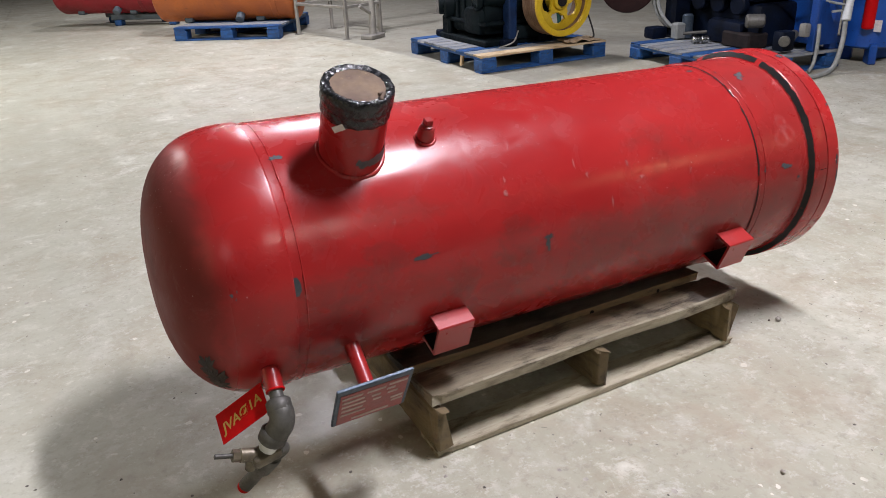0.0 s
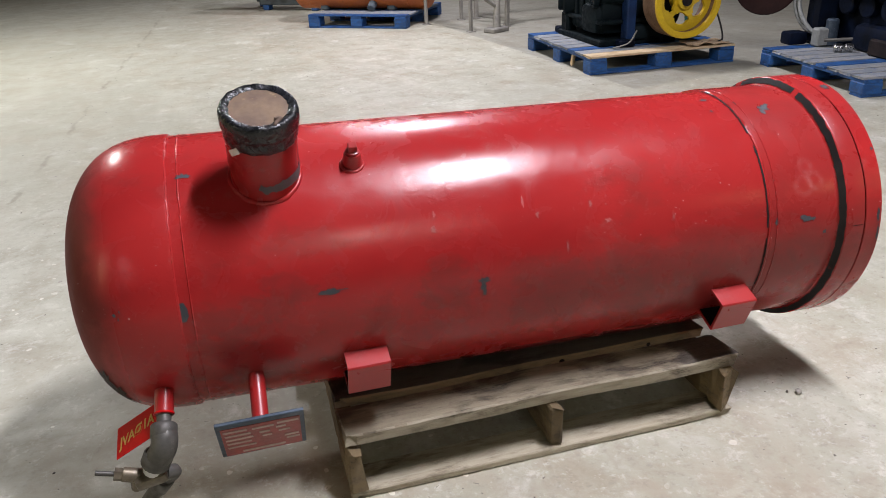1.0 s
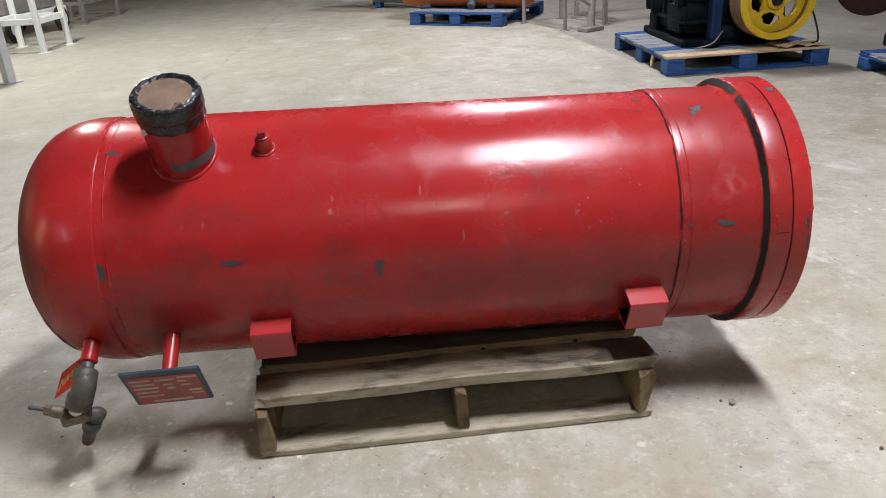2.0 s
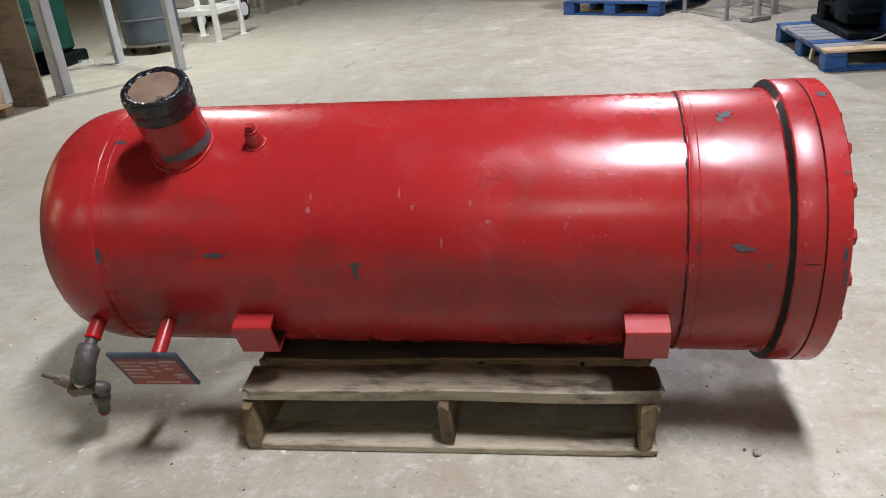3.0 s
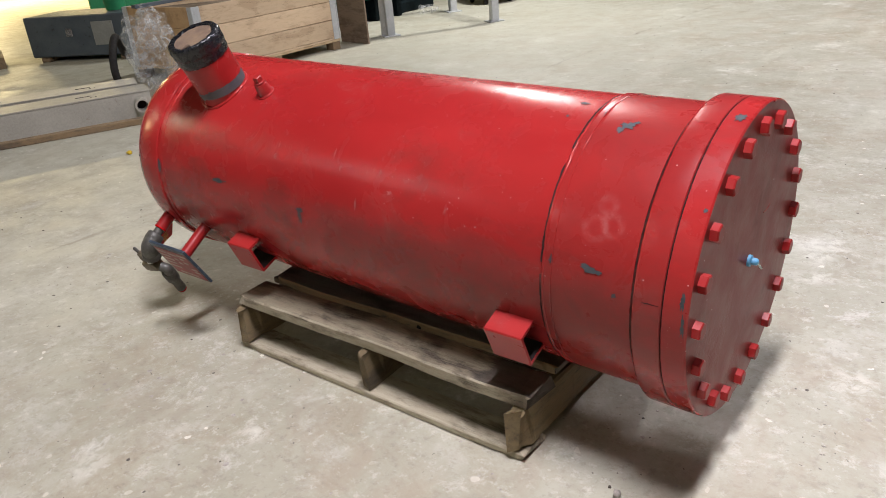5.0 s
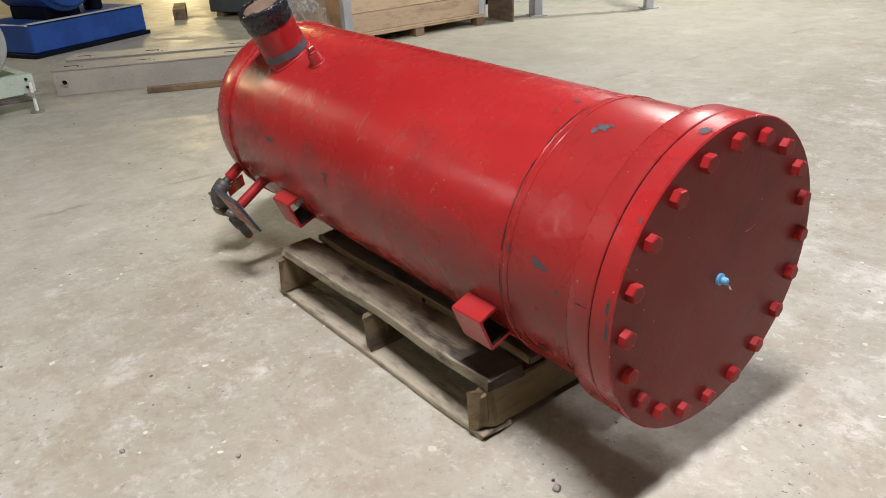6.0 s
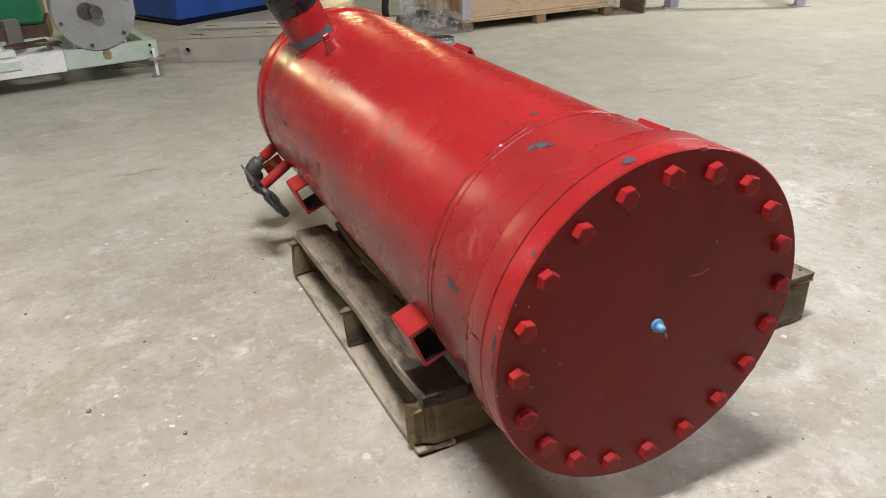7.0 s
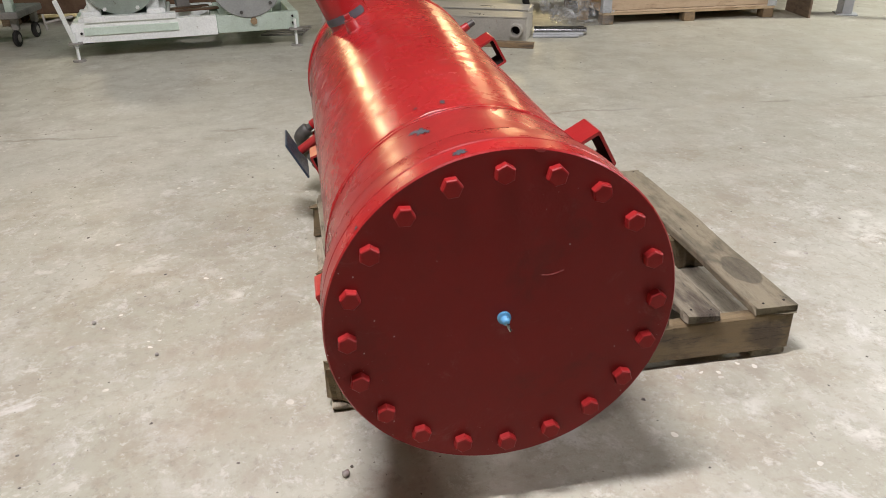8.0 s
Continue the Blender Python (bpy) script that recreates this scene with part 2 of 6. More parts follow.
def concrete():
    m, nt, bsdf = nodes_of("worn_concrete")
    vec = coords(nt, (1, 1, 1), False)
    huge, big = noise_tex(nt, vec, 0.22, 3, 0.5), noise_tex(nt, vec, 0.9, 6, 0.62, 0.4)
    mid, small = noise_tex(nt, vec, 4.5, 8, 0.68, 0.3), noise_tex(nt, vec, 38, 6, 0.7)
    lanes = noise_tex(nt, coords(nt, (2.2, 0.42, 1), False), 1.2, 7, 0.62, 0.3)
    col = mix(nt, step(nt, big, 0.36, 0.64), (0.345, 0.332, 0.256), (0.415, 0.404, 0.324))
    col = mix(nt, step(nt, huge, 0.42, 0.62, 0.0, 0.5), col, (0.392, 0.386, 0.312))
    col = mix(nt, step(nt, mid, 0.46, 0.66, 0.0, 0.60), col, (0.300, 0.262, 0.196))
    col = mix(nt, step(nt, noise_tex(nt, vec, 5.5, 8, 0.72, 0.2), 0.50, 0.66, 0.0, 0.55), col, (0.500, 0.492, 0.430))
    col = mix(nt, step(nt, lanes, 0.50, 0.66, 0.0, 0.45), col, (0.500, 0.490, 0.400))
    col = mix(nt, step(nt, noise_tex(nt, vec, 10.0, 9, 0.76, 0.3), 0.55, 0.67, 0.0, 0.58), col, (0.600, 0.588, 0.515))
    col = mix(nt, step(nt, noise_tex(nt, vec, 1.7, 10, 0.78, 0.3), 0.50, 0.64, 0.0, 0.62), col, (0.292, 0.246, 0.168))
    col = mix(nt, step(nt, noise_tex(nt, vec, 17, 8, 0.74, 0.2), 0.53, 0.67, 0.0, 0.42), col, (0.268, 0.228, 0.168))
    col = mix(nt, step(nt, small, 0.52, 0.67, 0.0, 0.42), col, (0.222, 0.198, 0.156))
    col = mix(nt, step(nt, noise_tex(nt, vec, 30, 6, 0.74, 0.2), 0.55, 0.67, 0.0, 0.55), col, (0.560, 0.548, 0.478))
    col = mix(nt, step(nt, noise_tex(nt, coords(nt, (1.4, 0.75, 1), False), 2.4, 9, 0.74, 0.3), 0.50, 0.66, 0.0, 0.50), col, (0.352, 0.302, 0.226))
    col = mix(nt, step(nt, noise_tex(nt, vec, 3.1, 10, 0.78, 0.3), 0.56, 0.66, 0.0, 0.60), col, (0.630, 0.622, 0.570))
    # pale flakes and dark grit too small for pieces
    for scale, limit, tone, lo in ((16, 0.115, (0.722, 0.697, 0.608), 0.52), (31, 0.10, (0.127, 0.112, 0.090), 0.50), (9, 0.07, (0.702, 0.678, 0.590), 0.45)):
        vor = nt.nodes.new("ShaderNodeTexVoronoi")
        vor.inputs["Scale"].default_value = scale
        warp = mix(nt, 0.035, vec, noise_colour(nt, vec, scale * 1.6))
        nt.links.new(warp, vor.inputs["Vector"])
        near = calc(nt, "LESS_THAN", vor.outputs["Distance"], limit)
        where = step(nt, noise_tex(nt, vec, 1.7 + scale * 0.06, 3), lo, lo + 0.12)
        col = mix(nt, calc(nt, "MULTIPLY", near, calc(nt, "MULTIPLY", where, 0.8)), col, tone)
    # rubbed patches of spilt white plaster
    for scale, limit, lo in ((1.9, 0.34, 0.50), (4.2, 0.28, 0.49)):
        vor = nt.nodes.new("ShaderNodeTexVoronoi")
        vor.inputs["Scale"].default_value = scale
        nt.links.new(mix(nt, 0.10, vec, noise_colour(nt, vec, 7.0)), vor.inputs["Vector"])
        blot = calc(nt, "MULTIPLY", step(nt, vor.outputs["Distance"], limit * 0.3, limit, 1.0, 0.0), step(nt, noise_tex(nt, vec, 22, 7, 0.75, 0.4), 0.40, 0.58))
        blot = calc(nt, "MULTIPLY", blot, step(nt, noise_tex(nt, vec, 1.1 + scale * 0.2, 3), lo, lo + 0.07, 0.0, 0.55))
        col = mix(nt, blot, col, (0.67, 0.660, 0.580))
    sep = nt.nodes.new("ShaderNodeSeparateXYZ")
    nt.links.new(vec, sep.inputs[0])
    # the floor is darker and greyer beyond two uneven lines
    sway = calc(nt, "MULTIPLY", calc(nt, "SUBTRACT", noise_tex(nt, vec, 6.0, 5, 0.7), 0.5), 0.10)
    over_x = calc(nt, "ADD", calc(nt, "ADD", sep.outputs[0], calc(nt, "MULTIPLY", sep.outputs[1], 0.09)), sway)
    over_y = calc(nt, "ADD", calc(nt, "SUBTRACT", sep.outputs[1], calc(nt, "MULTIPLY", sep.outputs[0], 0.20)), sway)
    grey_zone = calc(nt, "MULTIPLY", step(nt, over_x, 4.245, 4.270), step(nt, over_y, 4.27, 4.36))
    col = mix(nt, calc(nt, "MULTIPLY", grey_zone, 0.62), col, (0.215, 0.205, 0.172))
    # paler stretch beyond the tank's closed end; dusty masks brightness painted into the colour
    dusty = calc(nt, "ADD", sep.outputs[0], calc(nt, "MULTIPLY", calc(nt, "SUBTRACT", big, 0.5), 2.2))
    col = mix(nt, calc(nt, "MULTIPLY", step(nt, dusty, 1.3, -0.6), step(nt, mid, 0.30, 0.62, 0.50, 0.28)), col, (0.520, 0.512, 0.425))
    for ax, ay, c0, weight in CRACKS:
        off = calc(nt, "ADD", calc(nt, "ADD", calc(nt, "MULTIPLY", sep.outputs[0], ax), calc(nt, "MULTIPLY", sep.outputs[1], ay)), c0)
        off = calc(nt, "ABSOLUTE", calc(nt, "ADD", off, calc(nt, "MULTIPLY", calc(nt, "SUBTRACT", noise_tex(nt, vec, 3.0, 6, 0.7), 0.5), 0.16)))
        line = calc(nt, "MULTIPLY", step(nt, off, 0.004, 0.022, weight, 0.0), step(nt, noise_tex(nt, vec, 2.2, 4), 0.42, 0.58))
        col = mix(nt, line, col, (0.195, 0.160, 0.117))
    nt.links.new(col, bsdf.inputs["Base Color"])
    nt.links.new(step(nt, mid, 0.3, 0.7, 0.40, 0.66), bsdf.inputs["Roughness"])
    bump(nt, bsdf, calc(nt, "ADD", calc(nt, "MULTIPLY", mid, 0.8), calc(nt, "MULTIPLY", small, 0.7)), 0.42, 0.004)
    return m


def noise_colour(nt, vec, scale):
    n = nt.nodes.new("ShaderNodeTexNoise")
    n.inputs["Scale"].default_value = scale
    nt.links.new(vec, n.inputs["Vector"])
    return n.outputs["Color"]


def film_plastic():
    m, nt, bsdf = nodes_of("clear_plastic_film")
    vec = coords(nt)
    n = noise_tex(nt, vec, 15, 5, 0.6, 1.2)
    bsdf.inputs["Base Color"].default_value = (0.75, 0.78, 0.78, 1)
    bsdf.inputs["Roughness"].default_value = 0.10
    nt.links.new(step(nt, n, 0.45, 0.70, 0.04, 0.42), bsdf.inputs["Alpha"])
    bump(nt, bsdf, n, 0.8, 0.01)
    return m


RED = red_paint("red_enamel")
# same enamel for faces turned from the lamps, with shade mixed in as darker red
RED_SHADED = red_paint("red_enamel_face", 1.0, 0.32, 0.0, 0.0, 0.14, spec=0.15, flange_dark=0.80)
RED_EDGE = red_paint("red_enamel_edge", 0.8, 0.27, 0.0, 0.14, 0.04, spec=0.38, flange_dark=0.0)
RED_RIM = red_paint("red_enamel_brushed", 1.0, 0.25, 0.0, 0.14, 0.18, spec=0.45)
RED_NECK = red_paint("red_enamel_scuffed", 1.0, 0.24, 0.0, 0.0, 0.26, (((0.585, -0.288, 0.142), 0.022), ((0.618, -0.286, 0.153), 0.020), ((0.600, -0.264, 0.185), 0.016)))
RED_CLEAN = red_paint("red_enamel_clean", 0.3, 0.30, 0.0, spec=0.5)
CHIP = surface("grey_primer", (0.034, 0.040, 0.047), (0.052, 0.060, 0.068), (0.035, 0.03, 0.035), 30, (0.5, 0.7), wear=(0.55, 0.7))
BLACK_BAND = surface("black_sealant", (0.012, 0.011, 0.012), (0.02, 0.018, 0.018), (0.16, 0.02, 0.02), 14, (0.35, 0.6), wear=(0.66, 0.74), spec=0.2)
NEAR_BLACK = surface("dark_gasket", (0.012, 0.01, 0.01), (0.02, 0.015, 0.015), (0.03, 0.02, 0.02), 20, (0.7, 0.9), spec=0.15)
SOOT = surface("bare_burnt_steel", (0.045, 0.028, 0.022), (0.025, 0.02, 0.02), (0.09, 0.05, 0.035), 25, (0.5, 0.7), spec=0.3)
TAPE = surface("black_tape", (0.006, 0.0065, 0.008), (0.012, 0.013, 0.016), (0.035, 0.04, 0.048), 18, (0.14, 0.38), relief=0.6, distance=0.004, fine=70)
BAND = surface("blue_grey_band", (0.055, 0.062, 0.070), (0.075, 0.082, 0.09), (0.16, 0.05, 0.05), 14, (0.5, 0.65), wear=(0.68, 0.74))
COVER_DISC = surface("brown_card", (0.185, 0.125, 0.078), (0.125, 0.082, 0.058), (0.32, 0.22, 0.12), 14, (0.7, 0.85), relief=0.3)
PLATE = surface("blue_grey_plate", (0.035, 0.05, 0.072), (0.055, 0.075, 0.10), (0.25, 0.29, 0.33), 22, (0.35, 0.55), metal=0.3, spec=0.35)
PLATE_RED = surface("faded_red_plate", (0.25, 0.045, 0.04), (0.20, 0.05, 0.045), (0.34, 0.17, 0.15), 30, (0.45, 0.6))
LETTER = surface("pale_etched_letters", (0.33, 0.22, 0.19), (0.40, 0.28, 0.25), (0.25, 0.10, 0.09), 50, (0.5, 0.6))
FITTING = surface("grey_iron_fitting", (0.13, 0.125, 0.112), (0.09, 0.086, 0.078), (0.20, 0.185, 0.16), 30, (0.45, 0.65), metal=0.5)
BRASS = surface("dull_bronze_valve", (0.17, 0.145, 0.10), (0.12, 0.10, 0.075), (0.24, 0.22, 0.17), 35, (0.35, 0.55), metal=0.6)
PTFE = surface("white_thread_tape", (0.72, 0.72, 0.70), (0.62, 0.62, 0.6), (0.5, 0.48, 0.45), 40, (0.4, 0.5))
TAG = surface("glossy_red_tag", (0.50, 0.004, 0.006), (0.46, 0.004, 0.006), (0.40, 0.004, 0.006), 12, (0.42, 0.52), relief=0.1, spec=0.1)
TAG_INK = surface("yellow_marker", (0.66, 0.44, 0.10), (0.58, 0.36, 0.07), (0.7, 0.5, 0.2), 60, (0.5, 0.6))
SKY_BLUE = surface("light_blue_plastic", (0.10, 0.36, 0.62), (0.16, 0.42, 0.66), (0.5, 0.6, 0.66), 60, (0.3, 0.45))
STEEL = surface("bright_steel", (0.55, 0.55, 0.54), (0.45, 0.45, 0.45), (0.35, 0.34, 0.33), 30, (0.18, 0.35), metal=1.0)
OLD_WOOD = wood("weathered_pallet_wood", (0.165, 0.136, 0.088), (0.335, 0.294, 0.208), (0.066, 0.049, 0.034), 0.9)
FRONT_WOOD = wood("stained_pallet_wood", (0.185, 0.150, 0.096), (0.320, 0.278, 0.196), (0.062, 0.046, 0.032), 0.9, stain=0.885)
PALE_WOOD = wood("dusty_pallet_wood", (0.275, 0.232, 0.158), (0.420, 0.378, 0.284), (0.105, 0.078, 0.048), 0.9)
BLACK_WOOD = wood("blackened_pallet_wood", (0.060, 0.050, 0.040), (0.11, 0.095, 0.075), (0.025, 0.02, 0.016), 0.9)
DAMP_WOOD = wood("damp_pallet_wood", (0.171, 0.144, 0.092), (0.248, 0.214, 0.142), (0.088, 0.076, 0.050), 0.9, damp=(0.815, 0.012, 0.046))
STRINGER_WOOD = wood("yellowed_pallet_wood", (0.192, 0.136, 0.063), (0.156, 0.115, 0.063), (0.064, 0.049, 0.032), 0.9)
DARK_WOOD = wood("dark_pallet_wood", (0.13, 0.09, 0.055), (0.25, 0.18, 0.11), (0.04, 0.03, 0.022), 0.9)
YELLOW_WOOD = wood("fresher_pallet_wood", (0.30, 0.20, 0.095), (0.24, 0.17, 0.10), (0.10, 0.075, 0.055))
NEW_WOOD = wood("new_softwood", (0.56, 0.42, 0.25), (0.62, 0.48, 0.30), (0.42, 0.29, 0.16), 0.25)
CRATE_WOOD = wood("crate_plywood", (0.50, 0.37, 0.24), (0.55, 0.42, 0.28), (0.42, 0.30, 0.19), 0.15, (0.55, 0.7))
END_WOOD = wood("orange_plywood", (0.46, 0.29, 0.14), (0.52, 0.34, 0.18), (0.36, 0.22, 0.11), 0.15, (0.55, 0.7))
BROWN_PLY = wood("brown_plywood", (0.23, 0.17, 0.12), (0.27, 0.20, 0.14), (0.15, 0.105, 0.07), 0.2)
BLUE_WOOD = surface("blue_painted_wood", (0.006, 0.045, 0.155), (0.011, 0.078, 0.25), (0.05, 0.06, 0.075), 9, (0.5, 0.7), stretch=(1, 3, 3), wear=(0.55, 0.66), relief=0.5)
BLUE_DECK = surface("worn_blue_deck", (0.26, 0.26, 0.25), (0.17, 0.19, 0.22), (0.03, 0.08, 0.22), 6, (0.6, 0.8), stretch=(1, 4, 4), wear=(0.58, 0.66), relief=0.5)
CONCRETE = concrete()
STONE = surface("broken_concrete", (0.40, 0.37, 0.33), (0.30, 0.27, 0.24), (0.55, 0.53, 0.5), 60, (0.7, 0.9))
GRIT = surface("dark_grit", (0.10, 0.085, 0.07), (0.16, 0.14, 0.12), (0.05, 0.045, 0.04), 60, (0.7, 0.9), spread=0.6)
WALL = surface("painted_block_wall", (0.08, 0.08, 0.077), (0.065, 0.065, 0.062), (0.05, 0.047, 0.044), 0.8, (0.7, 0.85))
CEILING = surface("painted_steel_deck", (0.040, 0.040, 0.039), (0.034, 0.034, 0.033), (0.028, 0.028, 0.027), 0.8, (0.6, 0.8))
DARK_MACHINE = surface("blackened_green_paint", (0.002, 0.005, 0.0065), (0.004, 0.009, 0.011), (0.012, 0.011, 0.010), 6, (0.45, 0.8), spec=0.12)
NAVY = surface("dark_blue_paint", (0.0014, 0.0026, 0.006), (0.0024, 0.006, 0.018), (0.005, 0.005, 0.006), 5, (0.45, 0.7), spec=0.14)
DEEP_BLUE = surface("dull_deep_blue_paint", (0.004, 0.018, 0.065), (0.007, 0.03, 0.10), (0.006, 0.007, 0.012), 8, (0.4, 0.6), spec=0.3)
BLUE = surface("machine_blue_paint", (0.006, 0.050, 0.25), (0.010, 0.072, 0.33), (0.01, 0.02, 0.07), 6, (0.35, 0.5))
YELLOW = surface("yellow_wheel_paint", (0.58, 0.40, 0.012), (0.50, 0.33, 0.012), (0.22, 0.14, 0.03), 9, (0.4, 0.6), wear=(0.64, 0.72))
RUST = surface("rusty_sheave", (0.13, 0.075, 0.045), (0.19, 0.12, 0.075), (0.07, 0.045, 0.035), 9, (0.5, 0.7), metal=0.4)
RUST_DARK = surface("dark_rusty_wheel", (0.020, 0.007, 0.007), (0.030, 0.011, 0.010), (0.012, 0.008, 0.007), 9, (0.5, 0.7), spec=0.2)
ORANGE = surface("orange_tank_paint", (0.46, 0.12, 0.022), (0.38, 0.10, 0.025), (0.20, 0.07, 0.03), 4, (0.4, 0.6))
DARK_RED = surface("dark_red_tank_paint", (0.26, 0.010, 0.018), (0.20, 0.010, 0.015), (0.12, 0.015, 0.015), 4, (0.4, 0.6))
GALV = surface("galvanised_steel", (0.50, 0.52, 0.52), (0.43, 0.45, 0.46), (0.33, 0.33, 0.31), 8, (0.4, 0.6), metal=0.15)
GREY_FRAME = surface("dusty_grey_steel", (0.30, 0.285, 0.25), (0.24, 0.23, 0.21), (0.15, 0.13, 0.11), 9, (0.5, 0.7), metal=0.2)
WHITE_PAINT = surface("chipped_white_paint", (0.78, 0.80, 0.76), (0.72, 0.75, 0.70), (0.36, 0.33, 0.28), 7, (0.4, 0.6), wear=(0.64, 0.74))
PALE_GREEN = surface("pale_green_paint", (0.56, 0.66, 0.56), (0.48, 0.57, 0.47), (0.24, 0.24, 0.19), 7, (0.4, 0.6), wear=(0.62, 0.74))
MOTOR_GREEN = surface("grey_green_motor_paint", (0.30, 0.35, 0.30), (0.25, 0.29, 0.25), (0.16, 0.16, 0.13), 7, (0.4, 0.55))
DRUM_GREY = surface("grey_cover_paint", (0.31, 0.32, 0.30), (0.27, 0.28, 0.265), (0.2, 0.19, 0.17), 6, (0.35, 0.5))
SLATE = surface("slate_blue_drum", (0.10, 0.125, 0.145), (0.08, 0.10, 0.12), (0.05, 0.055, 0.06), 5, (0.4, 0.6), spec=0.3)
DUCT = surface("beige_sheet_metal", (0.47, 0.45, 0.39), (0.42, 0.40, 0.345), (0.33, 0.29, 0.24), 5, (0.45, 0.6), metal=0.1, relief=0.1)
GREEN = surface("bright_green_paint", (0.02, 0.22, 0.09), (0.025, 0.26, 0.11), (0.02, 0.12, 0.06), 5, (0.4, 0.6))
DARK_GREEN = surface("dark_green_paint", (0.008, 0.05, 0.038), (0.01, 0.06, 0.045), (0.02, 0.03, 0.025), 5, (0.5, 0.7), spec=0.2)
RUBBER = surface("dark_rubber", (0.02, 0.019, 0.018), (0.03, 0.028, 0.026), (0.07, 0.06, 0.05), 20, (0.6, 0.8), spec=0.25)
HOSE = surface("grey_hose", (0.28, 0.29, 0.28), (0.22, 0.23, 0.22), (0.14, 0.14, 0.13), 20, (0.45, 0.6))
CARD = surface("torn_cardboard", (0.42, 0.31, 0.20), (0.36, 0.26, 0.165), (0.5, 0.4, 0.28), 12, (0.75, 0.9))
FILM = film_plastic()


# ---------------------------------------------------------------- mesh helpers
def thing(name, m, label, category, group="", kind=""):
    ob = new(name)
    ob.empty_display_size = 0.1
    ob.matrix_world = m
    return tagged(ob, label, category, group, kind)


def part(name, bm, material, parent=None, label="", smooth=None, m=None):
    """Links a bmesh as one mesh object, under its parent if there is one."""
    me = bpy.data.meshes.new(name)
    if smooth:
        for f in bm.faces:
            f.smooth = True
        for e in bm.edges:
            if len(e.link_faces) == 2 and e.calc_face_angle(0) > radians(smooth):
                e.smooth = False
    bm.to_mesh(me)
    bm.free()
    me.materials.append(material)
    ob = new(name, me)
    if parent is not None:
        ob.parent = parent
    if m is not None:
        ob.matrix_basis = m
    if label:
        tagged(ob, label)
    return ob


def again(ob, m, parent=None):
    """The same mesh once more, as an object of its own."""
    o = new(ob.name.split(".")[0], ob.data)
    o.parent = parent if parent is not None else ob.parent
    o.matrix_basis = m
    return o


def box(size, centre=(0, 0, 0), bevel=0.0, bm=None, m=None, segments=1):
    bm = bm or bmesh.new()
    fresh = bmesh.ops.create_cube(bm, size=1)["verts"]
    for v in fresh:
        v.co = Vector((v.co[0] * size[0] + centre[0], v.co[1] * size[1] + centre[1], v.co[2] * size[2] + centre[2]))
    if bevel:
        edges = list({e for v in fresh for e in v.link_edges})
        out = bmesh.ops.bevel(bm, geom=edges, offset=bevel, segments=segments, affect="EDGES", profile=0.5)
        fresh = list({v for f in out["faces"] for v in f.verts} | {v for v in fresh if v.is_valid})
    if m is not None:
        bmesh.ops.transform(bm, matrix=m, verts=fresh)
    return bm


def lathe(profile, segments=48, bm=None, m=None, caps=True):
    """Turns (x, r) pairs round the x axis."""
    bm = bm or bmesh.new()
    rings, fresh = [], []
    for x, r in profile:
        if r < 1e-6:
            ring = [bm.verts.new((x, 0, 0))]
        else:
            ring = [bm.verts.new((x, r * math.cos(2 * math.pi * k / segments), r * math.sin(2 * math.pi * k / segments))) for k in range(segments)]
        rings.append(ring)
        fresh += ring
    for a, b in zip(rings, rings[1:]):
        for k in range(segments):
            j = (k + 1) % segments
            if len(a) == 1 and len(b) == 1:
                continue
            if len(a) == 1:
                bm.faces.new((a[0], b[j], b[k]))
            elif len(b) == 1:
                bm.faces.new((a[k], a[j], b[0]))
            else:
                bm.faces.new((a[k], a[j], b[j], b[k]))
    if caps:
        for ring, flip in ((rings[0], True), (rings[-1], False)):
            if len(ring) > 2:
                bm.faces.new(ring if not flip else ring[::-1])
    bmesh.ops.recalc_face_normals(bm, faces=bm.faces[:])
    if m is not None:
        bmesh.ops.transform(bm, matrix=m, verts=fresh)
    return bm


def aim(a, b):
    """A matrix that puts its x axis along a to b, with its origin at a."""
    d = (Vector(b) - Vector(a)).normalized()
    return Matrix.Translation(a) @ d.to_track_quat("X", "Z").to_matrix().to_4x4()


def rod(a, b, r, segments=16, bm=None, bevel=0.0, r2=None):
    length = (Vector(b) - Vector(a)).length
    r2 = r if r2 is None else r2
    prof = [(0, r - bevel), (bevel, r), (length - bevel, r2), (length, r2 - bevel)] if bevel else [(0, r), (length, r2)]
    return lathe(prof, segments, bm, aim(a, b))


def sweep(points, r, segments=10, bm=None, closed=False, rough=0.0, seed=0):
    """A tube along points, smoothed by a spline; rough makes its skin uneven."""
    bm = bm or bmesh.new()
    pts = [Vector(p) for p in points]
    n = len(pts)
    rings, last = [], None
    for i, p in enumerate(pts):
        a, b = (pts[(i - 1) % n], pts[(i + 1) % n]) if closed else (pts[max(i - 1, 0)], pts[min(i + 1, n - 1)])
        t = (b - a).normalized()
        up = last if last is not None else (Vector((0, 0, 1)) if abs(t.z) < 0.9 else Vector((1, 0, 0)))
        side = t.cross(up).normalized()
        up = side.cross(t).normalized()
        last = up
        ring = []
        for k in range(segments):
            ang = 2 * math.pi * k / segments
            q = side * math.cos(ang) + up * math.sin(ang)
            rr = r * (1 + rough * noise.noise((p + q * r) * 55 + Vector((seed, 0, 0))))
            ring.append(bm.verts.new(p + q * rr))
        rings.append(ring)
    pairs = list(zip(rings, rings[1:])) + ([(rings[-1], rings[0])] if closed else [])
    for a, b in pairs:
        for k in range(segments):
            j = (k + 1) % segments
            bm.faces.new((a[k], a[j], b[j], b[k]))
    if not closed:
        bm.faces.new(rings[0][::-1])
        bm.faces.new(rings[-1])
    bmesh.ops.recalc_face_normals(bm, faces=bm.faces[:])
    return bm


